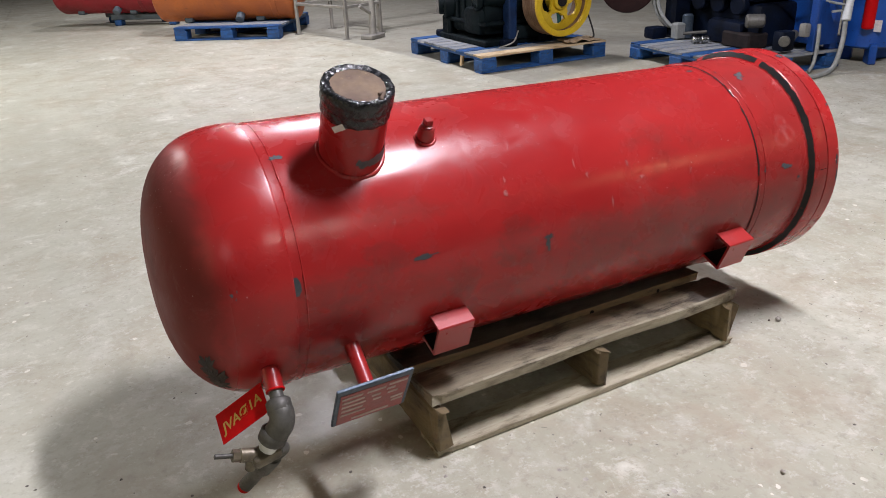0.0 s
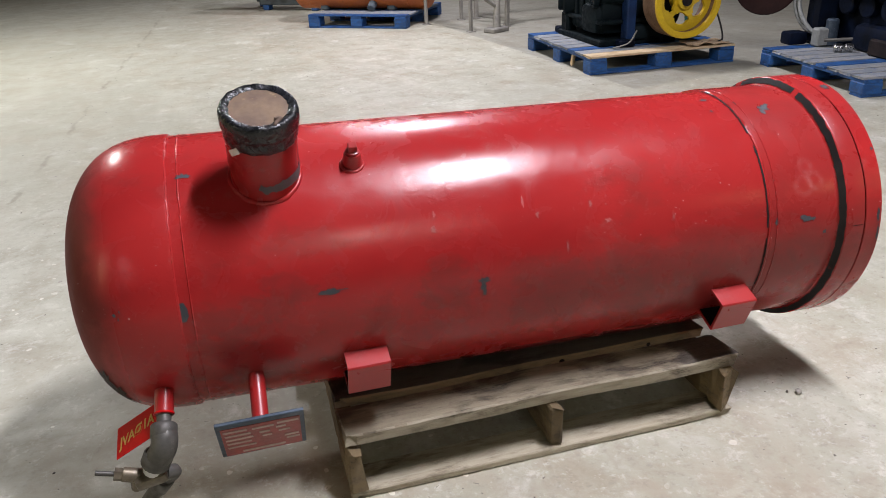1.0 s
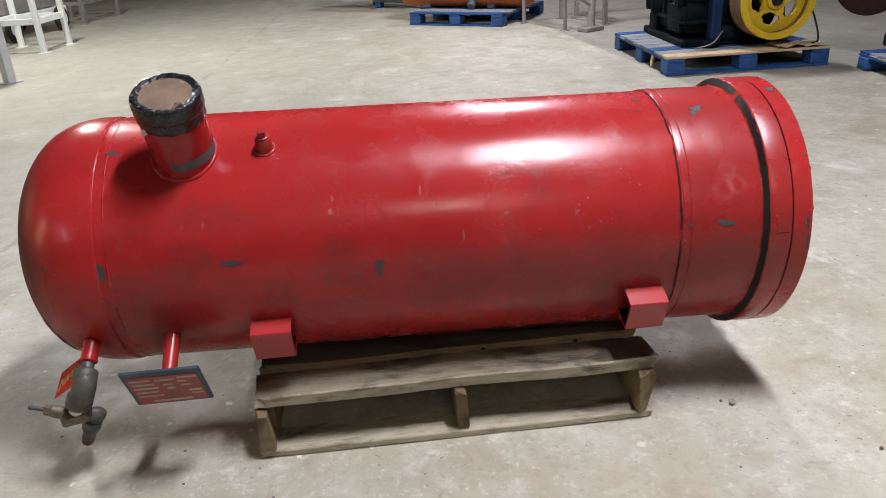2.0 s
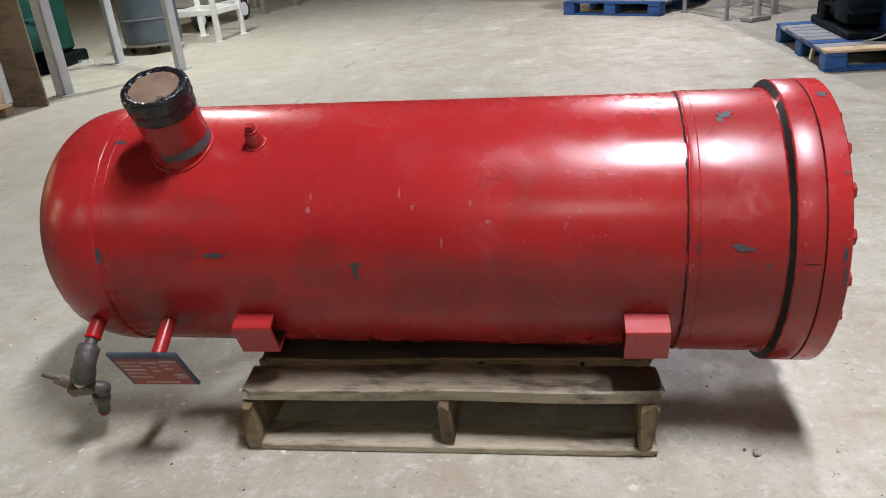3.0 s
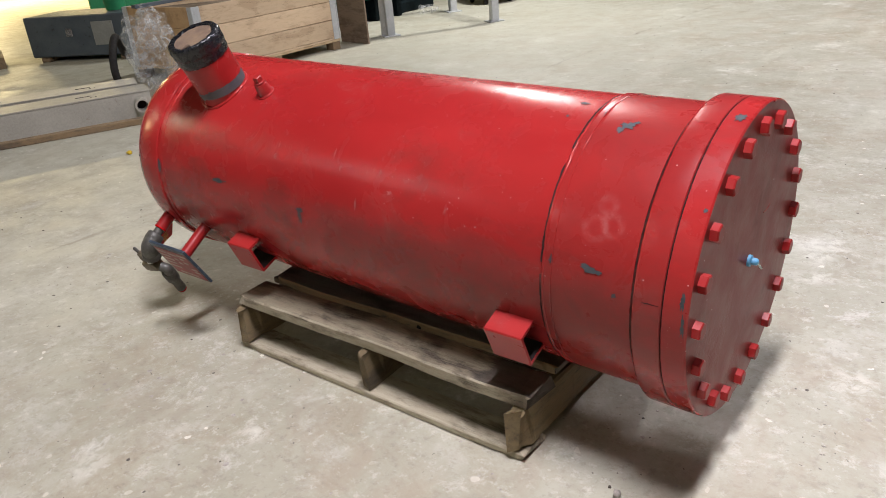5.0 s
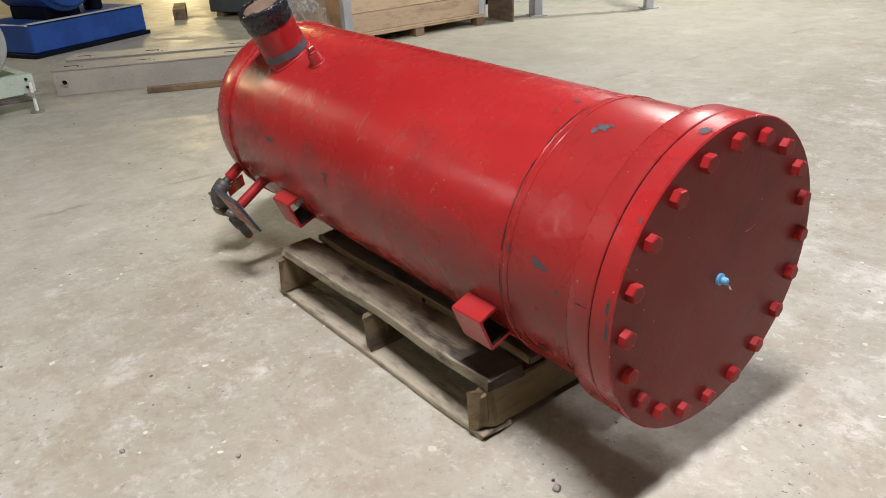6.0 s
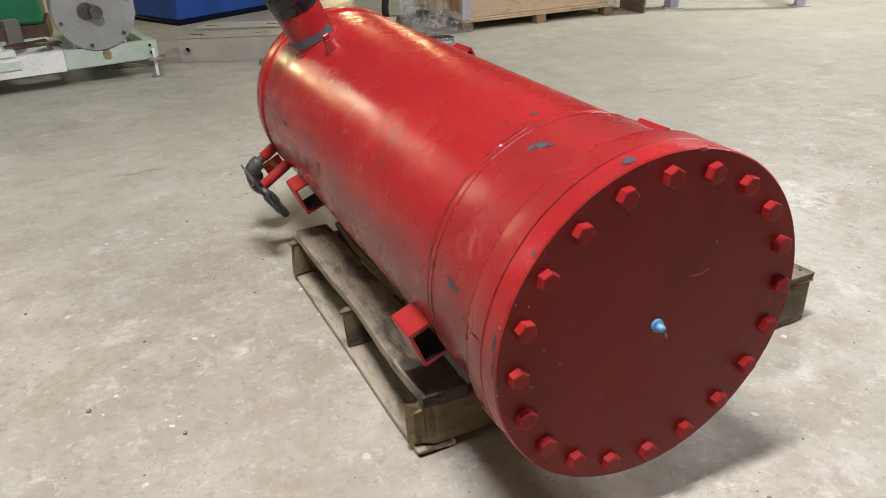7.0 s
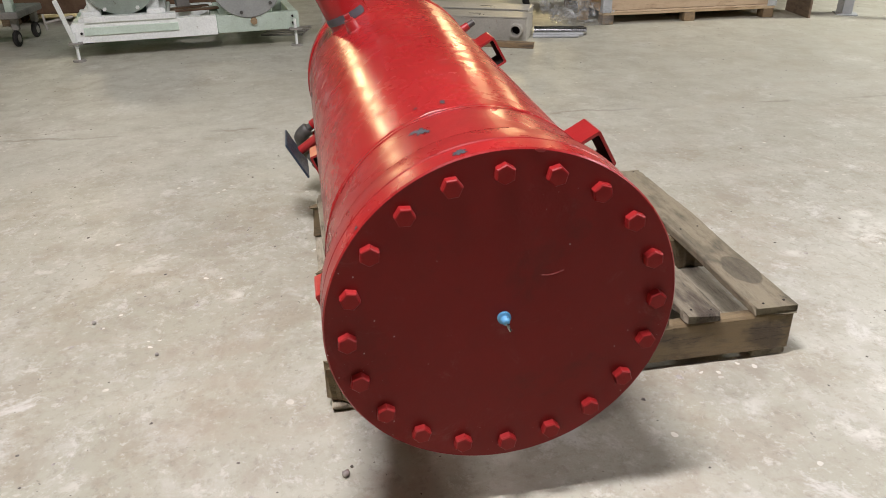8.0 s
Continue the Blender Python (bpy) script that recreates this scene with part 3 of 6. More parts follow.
def curve_points(ctrl, per=8):
    """Catmull-Rom through the control points."""
    p = [Vector(c) for c in ctrl]
    p = [2 * p[0] - p[1]] + p + [2 * p[-1] - p[-2]]
    out = []
    for i in range(1, len(p) - 2):
        for k in range(per):
            t = k / per
            out.append(0.5 * (2 * p[i] + (p[i + 1] - p[i - 1]) * t + (2 * p[i - 1] - 5 * p[i] + 4 * p[i + 1] - p[i + 2]) * t * t
                              + (3 * p[i] - p[i - 1] - 3 * p[i + 1] + p[i + 2]) * t ** 3))
    return out + [p[-2]]


def board(length, width, thick, seed=0, stations=9, wear=0.003, ragged=0.006, chamfer=0.004, nick=0.0):
    """A sawn board from x = 0 along x, resting on z = 0 and centred on y, with worn edges and uneven ends."""
    bm = bmesh.new()
    rnd = random.Random(seed)
    w, c = width / 2, chamfer
    prof = [(-w + c, 0), (w - c, 0), (w, c), (w, thick - c), (w - c, thick), (-w + c, thick), (-w, thick - c), (-w, c)]
    bow = rnd.uniform(-1, 1) * wear
    rings = []
    for i in range(stations):
        f = i / (stations - 1)
        ring = []
        for y, z in prof:
            x = f * length
            if i in (0, stations - 1):
                x += rnd.uniform(-ragged, ragged)
            j = Vector((x * 3 + seed * 1.7, y * 9, z * 9))
            dent = 0.0
            if nick:  # splintered corners and edges, worst at the ends
                rough = nick * (0.30 + 2.6 * max(0.0, abs(f - 0.5) - 0.42) / 0.08)
                dent = -rough * max(0.0, noise.noise(Vector((x * 34, y * 30 + seed, z * 60))) - 0.05) * (1 if y > 0 else -1)
            ring.append(bm.verts.new((x, y + dent + wear * 1.3 * noise.noise(j) + bow * math.sin(f * 3.14), z + dent * 0.4 * (1 if y > 0 else -1) * (1 if z > thick / 2 else -1) + wear * 0.8 * noise.noise(j + Vector((9, 4, 2))))))
        rings.append(ring)
    for a, b in zip(rings, rings[1:]):
        for k in range(8):
            bm.faces.new((a[k], b[k], b[(k + 1) % 8], a[(k + 1) % 8]))
    bm.faces.new(rings[0])
    bm.faces.new(rings[-1][::-1])
    bmesh.ops.recalc_face_normals(bm, faces=bm.faces[:])
    return bm


def tube_rect(w, h, length, wall, bm=None):
    """A hollow rectangular tube along x, centred."""
    bm = bm or bmesh.new()
    rings = []
    for x in (-length / 2, length / 2):
        for ww, hh in ((w / 2, h / 2), (w / 2 - wall, h / 2 - wall)):
            rings.append([bm.verts.new((x, sy * ww, sz * hh)) for sy, sz in ((-1, -1), (1, -1), (1, 1), (-1, 1))])
    o0, i0, o1, i1 = rings
    for k in range(4):
        j = (k + 1) % 4
        bm.faces.new((o0[k], o0[j], o1[j], o1[k]))
        bm.faces.new((i0[j], i0[k], i1[k], i1[j]))
        bm.faces.new((o0[j], o0[k], i0[k], i0[j]))
        bm.faces.new((o1[k], o1[j], i1[j], i1[k]))
    bmesh.ops.recalc_face_normals(bm, faces=bm.faces[:])
    bmesh.ops.bevel(bm, geom=[e for e in bm.edges if abs((e.verts[0].co - e.verts[1].co).x) > length * 0.9], offset=min(0.003, wall * 0.9), segments=1, affect="EDGES")
    return bm


# ---------------------------------------------------------------- the hall
def structure(name, bm, material, label):
    return tagged(part(name, bm, material), label, name.split("_")[0], kind="structure")


X0, X1, Y0, Y1, H = -21.0, 13.0, -13.0, 21.0, 4.8
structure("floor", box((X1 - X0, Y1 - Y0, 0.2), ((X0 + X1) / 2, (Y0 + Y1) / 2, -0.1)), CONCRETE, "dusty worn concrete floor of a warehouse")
structure("ceiling", box((X1 - X0, Y1 - Y0, 0.15), ((X0 + X1) / 2, (Y0 + Y1) / 2, H + 0.075)), CEILING, "plain dark grey painted ceiling above the warehouse")
for nm, sz, ct in (("wall_north", (X1 - X0, 0.2, H), ((X0 + X1) / 2, Y1 + 0.1, H / 2)), ("wall_south", (X1 - X0, 0.2, H), ((X0 + X1) / 2, Y0 - 0.1, H / 2)),
                   ("wall_west", (0.2, Y1 - Y0, H), (X0 - 0.1, (Y0 + Y1) / 2, H / 2)), ("wall_east", (0.2, Y1 - Y0, H), (X1 + 0.1, (Y0 + Y1) / 2, H / 2))):
    structure(nm, box(sz, ct), WALL, "plain dark grey painted warehouse wall")

for x, y, z, length, watts, colour in LAMPS:
    data = bpy.data.lights.new("hall_lamp", "AREA")
    data.shape, data.size, data.size_y, data.energy, data.color = "RECTANGLE", 0.20, length, watts, colour
    new("hall_lamp", data).location = (x, y, z)
    # the added fill lamps get a housing too
    fixture = thing("ceiling_lamp", pose(x, y, z), "hanging hall or added fill lamp with a steel housing below the ceiling", "lamp", "hall lamps")
    part("housing", box((0.40, length + 0.1, 0.09), (0, 0, 0.055), 0.015), GALV, fixture)
    for y_ in (-length * 0.4, length * 0.4):
        part("hanger", rod((0, y_, 0.09), (0, y_, H - z), 0.006, 8), GALV, fixture)

# ---------------------------------------------------------------- the red tank
AXIS = Vector((1.0, -0.0085, -0.0220)).normalized()
TANK_AT = Vector((1.7, 1.9085, 0.4777))
TANK_M = Matrix.Translation(TANK_AT) @ AXIS.to_track_quat("X", "Z").to_matrix().to_4x4()
TO_TANK = TANK_M.inverted()
R = 0.315
tank = thing("pressure_tank", TANK_M, "red painted steel pressure tank with scuffs lying on a wooden pallet", "tank")


def local(p):
    return TO_TANK @ Vector(p)


def at(u, ang, r):
    """A point of the tank from its length, its angle (0 is +y, 90 is up) and its distance from the axis."""
    return Vector((u, r * math.cos(radians(ang)), r * math.sin(radians(ang))))


# lengths along the tank's own axis
U_WELD, U_SEAM, U_BAND, U_RING, U_GAP, U_FRONT = -0.874, 0.483, 0.676, 0.690, 0.744, 0.795
U_DOME, D_DOME, P_DOME, R_DOME = -0.892, 0.236, 2.68, 0.3195
dome = []
for k in range(25):
    a = k / 24 * math.pi / 2
    dome.append((U_DOME - D_DOME * abs(math.cos(a)) ** (2 / P_DOME), R_DOME * abs(math.sin(a)) ** (2 / P_DOME)))
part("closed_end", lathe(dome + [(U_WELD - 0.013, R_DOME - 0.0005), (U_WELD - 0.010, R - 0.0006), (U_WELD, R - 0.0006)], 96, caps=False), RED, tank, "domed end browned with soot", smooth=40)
part("shell", lathe([(U_WELD, R - 0.0006), (U_WELD + 0.012, R - 0.0004), (U_WELD + 0.016, R), (U_WELD + 0.3, R), (-0.2, R), (0.2, R), (U_SEAM, R)], 128, caps=False), RED, tank, smooth=40)
part("neck", lathe([(U_SEAM, R + 0.001), (U_SEAM + 0.012, R + 0.0035), (U_BAND, R + 0.0035)], 128, caps=False), RED_NECK, tank, smooth=40)
RF = 0.3385
part("shoulder", lathe([(U_BAND, R + 0.0035), (U_BAND + 0.003, R + 0.006), (U_RING - 0.001, RF - 0.001), (U_RING + 0.002, RF + 0.0002)], 128, caps=False), RED, tank, smooth=50)


def ragged_ring(name, u0, r0, u1, r1, material, seed, label, gaps=(), wobble=0.35, count=220, lift=0.0009):
    """A hand-applied line round the tank, between two edges, uneven and broken at the gaps."""
    bm, rows = bmesh.new(), []
    for k in range(count):
        ang = 360 * k / count
        cut = any(a < ang % 360 < b for a, b in gaps)
        e0 = 0.10 + wobble * noise.noise(Vector((k * 0.55, seed, 0))) * 0.5 + 0.10 * noise.noise(Vector((k * 1.9, seed, 4)))
        e1 = 0.90 + wobble * noise.noise(Vector((k * 0.45, seed, 9))) * 0.5 + 0.10 * noise.noise(Vector((k * 1.7, seed, 2)))
        rows.append(None if cut else [bm.verts.new(at(u0 + (u1 - u0) * e, ang, r0 + (r1 - r0) * e + lift)) for e in (e0, (e0 + e1) / 2, e1)])
    for k in range(count):
        p, q = rows[k], rows[(k + 1) % count]
        if p and q:
            bm.faces.new((p[0], p[1], q[1], q[0]))
            bm.faces.new((p[1], p[2], q[2], q[1]))
    bmesh.ops.recalc_face_normals(bm, faces=bm.faces[:])
    return part(name, bm, material, tank, label, smooth=60)


ragged_ring("sealant_band", U_BAND + 0.002, R + 0.0055, U_RING - 0.0005, RF - 0.001, BLACK_BAND, 6, "black sealant band worn through in places", ((104, 106.3), (62, 64)))
ragged_ring("seam_line", U_SEAM - 0.0065, R + 0.0002, U_SEAM - 0.0015, R + 0.0012, NEAR_BLACK, 13, "dark uneven line along the seam", ((70, 84), (126, 131), (171, 174), (200, 204)), 0.8)
part("flange_ring", lathe([(U_RING, RF - 0.02), (U_RING, RF - 0.001), (U_RING + 0.002, RF), (U_GAP - 0.002, RF), (U_GAP, RF - 0.002), (U_GAP, RF - 0.03)], 128, caps=False), RED_RIM, tank, smooth=40)
part("gasket", lathe([(U_GAP - 0.004, RF - 0.0045), (U_GAP + 0.008, RF - 0.0045)], 96, caps=False), NEAR_BLACK, tank)
part("cover_plate", lathe([(U_GAP + 0.0028, RF - 0.04), (U_GAP + 0.0028, RF - 0.0015), (U_GAP + 0.0043, RF), (U_FRONT - 0.003, RF), (U_FRONT, RF - 0.003), (U_FRONT, RF - 0.08), (U_FRONT, 0.1), (U_FRONT, 0.0)], 128, caps=False),
     RED_EDGE, tank, "thick round bolted cover plate", smooth=30)
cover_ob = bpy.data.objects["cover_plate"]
cover_ob.data.materials.append(RED_SHADED)
# the end face carries its shade in the colour
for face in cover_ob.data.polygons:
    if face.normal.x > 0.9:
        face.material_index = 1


def ring_bead(u, radius, r, seed, count=160, rough=0.5):
    pts = [at(u + 0.0012 * noise.noise(Vector((k * 0.31, seed, 0))), 360 * k / count, radius) for k in range(count)]
    return sweep(pts, r, 6, closed=True, rough=rough, seed=seed)


part("weld_bead", ring_bead(U_WELD - 0.0115, R + 0.0002, 0.0030, 1), RED, tank, smooth=60)
part("weld_bead", ring_bead(U_WELD + 0.0130, R - 0.0008, 0.0022, 5), RED, tank, smooth=60)
part("weld_bead", ring_bead(U_SEAM + 0.001, R + 0.0002, 0.0036, 3), RED, tank, smooth=60)
part("weld_bead", ring_bead(U_SEAM + 0.021, R + 0.0036, 0.0016, 8), RED, tank, smooth=60)

# bolts: hexagon heads round the cover
bolt = None
for k in range(20):
    ang = 2.4 + 18 * k
    m = Matrix.Translation(at(U_FRONT, ang, 0.2965)) @ Matrix.Rotation(radians(ang + random.uniform(-28, 28)), 4, "X")
    if bolt is None:  # the heads' faces take the cover's shaded red
        bolt = part("bolt", lathe([(0, 0.0192), (0.0135, 0.0192), (0.0158, 0.0172), (0.0163, 0.0150), (0.0163, 0.0)], 6), RED_CLEAN, tank, m=m)
        bolt.data.materials.append(RED_SHADED)
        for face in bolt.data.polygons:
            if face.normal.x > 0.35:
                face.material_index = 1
        continue
    again(bolt, m, tank)
mid_plug = part("test_plug", lathe([(0, 0.013), (0.006, 0.013), (0.008, 0.0085), (0.018, 0.0075), (0.021, 0.004), (0.021, 0)], 14, m=Matrix.Translation(at(U_FRONT, 0, 0.0) + Vector((0, -0.003, 0.004)))), SKY_BLUE, tank,
                "light blue test plug", smooth=50)
part("plug_pin", rod((U_FRONT + 0.018, -0.002, 0.002), (U_FRONT + 0.026, 0.004, -0.012), 0.003, 8), STEEL, mid_plug)

def standing(u, base_ang, top_ang, base_r, top_r):
    """x along a pipe stub, from a place on the shell to its top, which lies top_r from the axis and is x = top_r; y across the tank, z along it."""
    low, high = at(u, base_ang, base_r), at(u, top_ang, top_r)
    e = (high - low).normalized()
    t = Vector((1, 0, 0))
    m = Matrix((e, t.cross(e), t)).transposed().to_4x4()
    return Matrix.Translation(high - e * top_r) @ m


def collar(m, radius, r, seed):
    """A fillet weld where a stub meets the shell."""
    pts, back = [], m.inverted()
    for k in range(64):
        a = 2 * math.pi * k / 64
        p, d = m @ Vector((0, radius * math.cos(a), radius * math.sin(a))), m.to_3x3() @ Vector((1, 0, 0))
        b2, c2 = p.y * d.y + p.z * d.z, p.y ** 2 + p.z ** 2 - R * R
        pts.append(p + d * (-b2 + math.sqrt(b2 * b2 - c2)))
    return sweep(pts, r, 8, closed=True, rough=0.5, seed=seed)


# large nozzle, taped over
NZ_R = 0.072
OUT = standing(-0.684, 121.4, 118.84, R, 0.4875) @ Matrix.Translation((0.0275, 0, 0))
nozzle = part("nozzle", lathe([(0.24, NZ_R), (0.452, NZ_R), (0.452, 0)], 48, m=OUT), RED, tank, "stub pipe with a taped mouth", smooth=40)


def uneven(bm, amount, scale, seed):
    for v in bm.verts:
        v.co += Vector((noise.noise(v.co * scale + Vector((seed, 0, 0))), noise.noise(v.co * scale + Vector((0, seed, 7))), noise.noise(v.co * scale + Vector((3, 0, seed))))) * amount
    return bm


BAND_MID = 66  # towards the flange and a little to the near side
part("weld_collar", collar(OUT, NZ_R + 0.001, 0.0055, 11), RED, nozzle, smooth=60)
bm = bmesh.new()
rows = []
for k in range(37):  # the band shows on one side only, painted over on the other
    a = radians(-80 + 160 * k / 36 + BAND_MID)
    worn = max(0.0, 1 - k / 13)
    lo = 0.296 + (0.002 + 0.012 * worn) * noise.noise(Vector((k * 0.55, 1, 0)))
    hi = 0.322 - 0.009 * worn + (0.002 + 0.014 * worn) * noise.noise(Vector((k * 0.5, 5, 0)))
    if k in (0, 36):
        lo, hi = 0.304, 0.308
    rows.append([bm.verts.new(OUT @ Vector((x, (NZ_R + 0.001) * math.cos(a), (NZ_R + 0.001) * math.sin(a)))) for x in (lo, hi)])
for p, q in zip(rows, rows[1:]):
    bm.faces.new((p[0], p[1], q[1], q[0]))
bmesh.ops.recalc_face_normals(bm, faces=bm.faces[:])
part("primer_band", bm, BAND, nozzle, "blue-grey painted band", smooth=60)
wrap = []
for x, r in ((0.396, 0.0726), (0.398, 0.0742), (0.404, 0.0746), (0.411, 0.0744), (0.418, 0.0750), (0.422, 0.0748), (0.425, 0.0768), (0.431, 0.0774), (0.437, 0.0766), (0.443, 0.0776), (0.449, 0.0778), (0.455, 0.0768),
             (0.460, 0.0745), (0.4625, 0.071), (0.4625, 0.067), (0.461, 0.063), (0.4595, 0.059), (0.458, 0.057)):
    wrap.append((x, r))
part("tape_wrap", uneven(uneven(lathe(wrap, 160, m=OUT, caps=False), 0.0020, 60, 4), 0.0009, 170, 9), TAPE, nozzle, "crumpled shiny black tape", smooth=75)
part("mouth_disc", uneven(lathe([(0.4575, 0.064), (0.4585, 0.05), (0.4585, 0.0)], 40, m=OUT, caps=False), 0.0012, 30, 2), COVER_DISC, nozzle, "brown fibre disc", smooth=60)
tear = OUT.inverted() @ local((1.055, 1.629, 0.899))
tx, tn = 0.4615, Vector((0, tear.y, tear.z)).normalized()
ts = Vector((0, -tn.z, tn.y))
part("torn_tape_flap", uneven(sweep([OUT @ (Vector((tx + 0.0015 * math.sin(k * 0.8), 0, 0)) + tn * (0.052 + 0.017 * k / 6) + ts * 0.010 * math.sin(k * 0.9)) for k in range(7)], 0.0042, 8), 0.002, 70, 3), COVER_DISC, nozzle, smooth=70)
q = OUT.inverted() @ local((0.958, 1.655, 0.841))
part("paper_scrap", box((0.030, 0.014, 0.0016), bevel=0.0005), PTFE, nozzle,
     m=OUT @ Matrix.Rotation(math.atan2(q.z, q.y), 4, "X") @ Matrix.Translation((0.392, NZ_R + 0.0018, 0)) @ Matrix.Rotation(radians(-90), 4, "X") @ Matrix.Rotation(radians(-50), 4, "Z"))

# small coupling with a square-headed plug
PO = standing(-0.4985, 120.9, 119.8, R, 0.385)
coupling = part("coupling", lathe([(0.30, 0.0225), (0.344, 0.0185), (0.347, 0.017), (0.347, 0)], 24, m=PO), RED_CLEAN, tank, smooth=35)
part("weld_collar", collar(PO, 0.0225, 0.0045, 21), RED_CLEAN, coupling, smooth=60)
part("square_plug", box((0.017, 0.0185, 0.0185), (0.3605, 0, 0), 0.0015, bm=lathe([(0.344, 0.0150), (0.353, 0.0150), (0.354, 0.012)], 16)), RED_CLEAN, coupling, m=PO)


# a second small stub on the far side, with a bare tip
SO = standing(-0.904, 32.0, 32.0, R_DOME - 0.02, 0.372)
back_stub = part("coupling", lathe([(0.29, 0.0155), (0.346, 0.0150), (0.348, 0.013)], 20, m=SO), RED_CLEAN, tank, "small red stub with a bare tip", smooth=35)
part("bare_tip", lathe([(0.345, 0.0125), (0.371, 0.0118), (0.373, 0.009), (0.373, 0)], 16, m=SO), FITTING, back_stub, smooth=35)


# lifting and mounting brackets of hollow rectangular section
def bracket(x, front, normal_deg, name="mount_bracket"):
    """front: the middle (y, z) of the face that looks away from the tank."""
    n = Vector((0, math.cos(radians(normal_deg)), math.sin(radians(normal_deg))))
    t = Vector((0, -n.z, n.y))
    depth, high, wide = 0.100, 0.095, 0.096
    m = TO_TANK @ Matrix.Translation(Vector((x, front[0], front[1])) - n * (depth / 2)) @ Matrix((Vector((1, 0, 0)), n, t)).transposed().to_4x4()
    ob = part(name, tube_rect(depth, high, wide, 0.007), RED_CLEAN, tank, "short hollow rectangular bracket welded to the shell", m=m)
    # an added dark lining puts the shade inside the tube into colour
    part("bore", tube_rect(depth - 0.0145, high - 0.0145, wide - 0.004, 0.0012), NEAR_BLACK, ob, "near-black lining in place of the shade inside")
    # fillet weld along the upper edge, where the bracket meets the shell
    run = [Vector((wide * (k / 16 - 0.5), 0.0, high / 2 + 0.001)) for k in range(17)]
    for p in run:
        q = m @ p
        d = m.to_3x3() @ Vector((0, 1, 0))
        b2, c2 = q.y * d.y + q.z * d.z, q.y ** 2 + q.z ** 2 - (R + 0.001) ** 2
        p.y += -b2 + math.sqrt(max(0.0, b2 * b2 - c2))
    part("weld_bead", sweep(run, 0.0042, 8, rough=0.6, seed=int(x * 10)), RED_CLEAN, ob, smooth=60)
    return ob


bracket(1.179, (1.593, 0.3105), 202)
bracket(2.0975, (1.5715, 0.3040), 202)
bracket(1.180, (2.2235, 0.6795), 29.5)
bracket(2.0975, (2.2305, 0.6525), 29.5)

# data plate on its stub
root, tip = Vector((0.939, 1.645, 0.350)), Vector((0.934, 1.545, 0.281))
plate_c = Vector((0.934, 1.5305, 0.2705))
stub = part("plate_stub", rod(local(root), local(tip), 0.0175, 24), RED_CLEAN, tank, smooth=40)
pn = Vector((0, -0.88, -0.475)).normalized()
pu = Vector((0.0, -0.475, 0.88)).normalized()
PM = TO_TANK @ Matrix.Translation(plate_c) @ Matrix((Vector((1, 0, 0)), pu, pn)).transposed().to_4x4()
plate = part("data_plate", box((0.178, 0.149, 0.008), (0, 0, 0.0), 0.0015, m=None), PLATE, tank, "blue-grey steel data plate with faded red field")
plate.matrix_basis = PM
part("red_field", box((0.160, 0.126, 0.0016), (0, -0.006, 0.0046), 0.0004), PLATE_RED, plate)
rnd = random.Random(4)
bars = [(-0.052, 0.042, 0.048), (0.004, 0.040, 0.044), (0.055, 0.045, 0.044), (-0.048, 0.024, 0.052), (-0.046, 0.006, 0.056), (-0.048, -0.012, 0.050), (-0.044, -0.03, 0.058), (0.006, 0.018, 0.022), (0.010, 0.000, 0.020),
        (0.040, 0.028, 0.020), (0.046, 0.010, 0.024), (0.060, -0.018, 0.030), (0.062, -0.032, 0.028), (0.0, -0.056, 0.090)]
for bx, by, bw in bars:
    part("writing_bar", box((bw, 0.0085, 0.0012), (bx, by, 0.0058), 0.0003), LETTER, plate)

# drain pipework under the domed end
nip = Vector((0.748, 1.640, 0.350))
elbow = Vector((0.738, 1.553, 0.281))
body = Vector((0.695, 1.568, 0.192))
drain = part("drain_coupling", rod(local(nip), local(nip + (elbow - nip) * 0.50), 0.0195, 20, bevel=0.002), RED_CLEAN, tank, smooth=40)
part("red_ring", sweep([local(nip + (elbow - nip) * 0.47) + (aim(local(nip), local(elbow)).to_3x3() @ Vector((0, 0.019 * math.cos(a), 0.019 * math.sin(a)))) for a in (2 * math.pi * k / 20 for k in range(20))], 0.0024, 6, closed=True), TAG, drain, smooth=60)
part("nipple", rod(local(nip + (elbow - nip) * 0.48), local(nip + (elbow - nip) * 0.70), 0.0150, 16), FITTING, drain, smooth=40)
bm = sweep(curve_points([local(nip + (elbow - nip) * 0.84), local(elbow + Vector((0.002, 0.004, 0.002))), local(elbow + Vector((-0.004, -0.003, -0.016))), local(elbow + (body - elbow) * 0.60)], 6), 0.0268, 20)
rod(local(nip + (elbow - nip) * 0.66), local(nip + (elbow - nip) * 0.94), 0.0272, 20, bm, 0.004)
rod(local(elbow + (body - elbow) * 0.36), local(elbow + (body - elbow) * 0.66), 0.0305, 20, bm, 0.004)
part("elbow", bm, FITTING, drain, "grey iron pipe elbow", smooth=45)
part("thread_tape", rod(local(elbow + (body - elbow) * 0.60), local(elbow + (body - elbow) * 0.86), 0.0195, 14), PTFE, drain, "white thread tape", smooth=40)
valve = part("needle_valve", box((0.064, 0.040, 0.036), bevel=0.008, m=Matrix.Translation(local(body)) @ pose(0, 0, 0, 25, -6, 8), segments=2), BRASS, tank, "dull bronze needle valve with a stem", smooth=40)
vt = Vector((0.592, 1.570, 0.226))
part("bonnet", rod(local(body + (vt - body) * 0.18), local(body + (vt - body) * 0.52), 0.0155, 16, bevel=0.002), BRASS, valve, smooth=40)
part("gland_nut", rod(local(body + (vt - body) * 0.50), local(body + (vt - body) * 0.66), 0.0135, 6), BRASS, valve)
part("stem", rod(local(body + (vt - body) * 0.64), local(vt), 0.0055, 10, bevel=0.001), FITTING, valve, smooth=40)
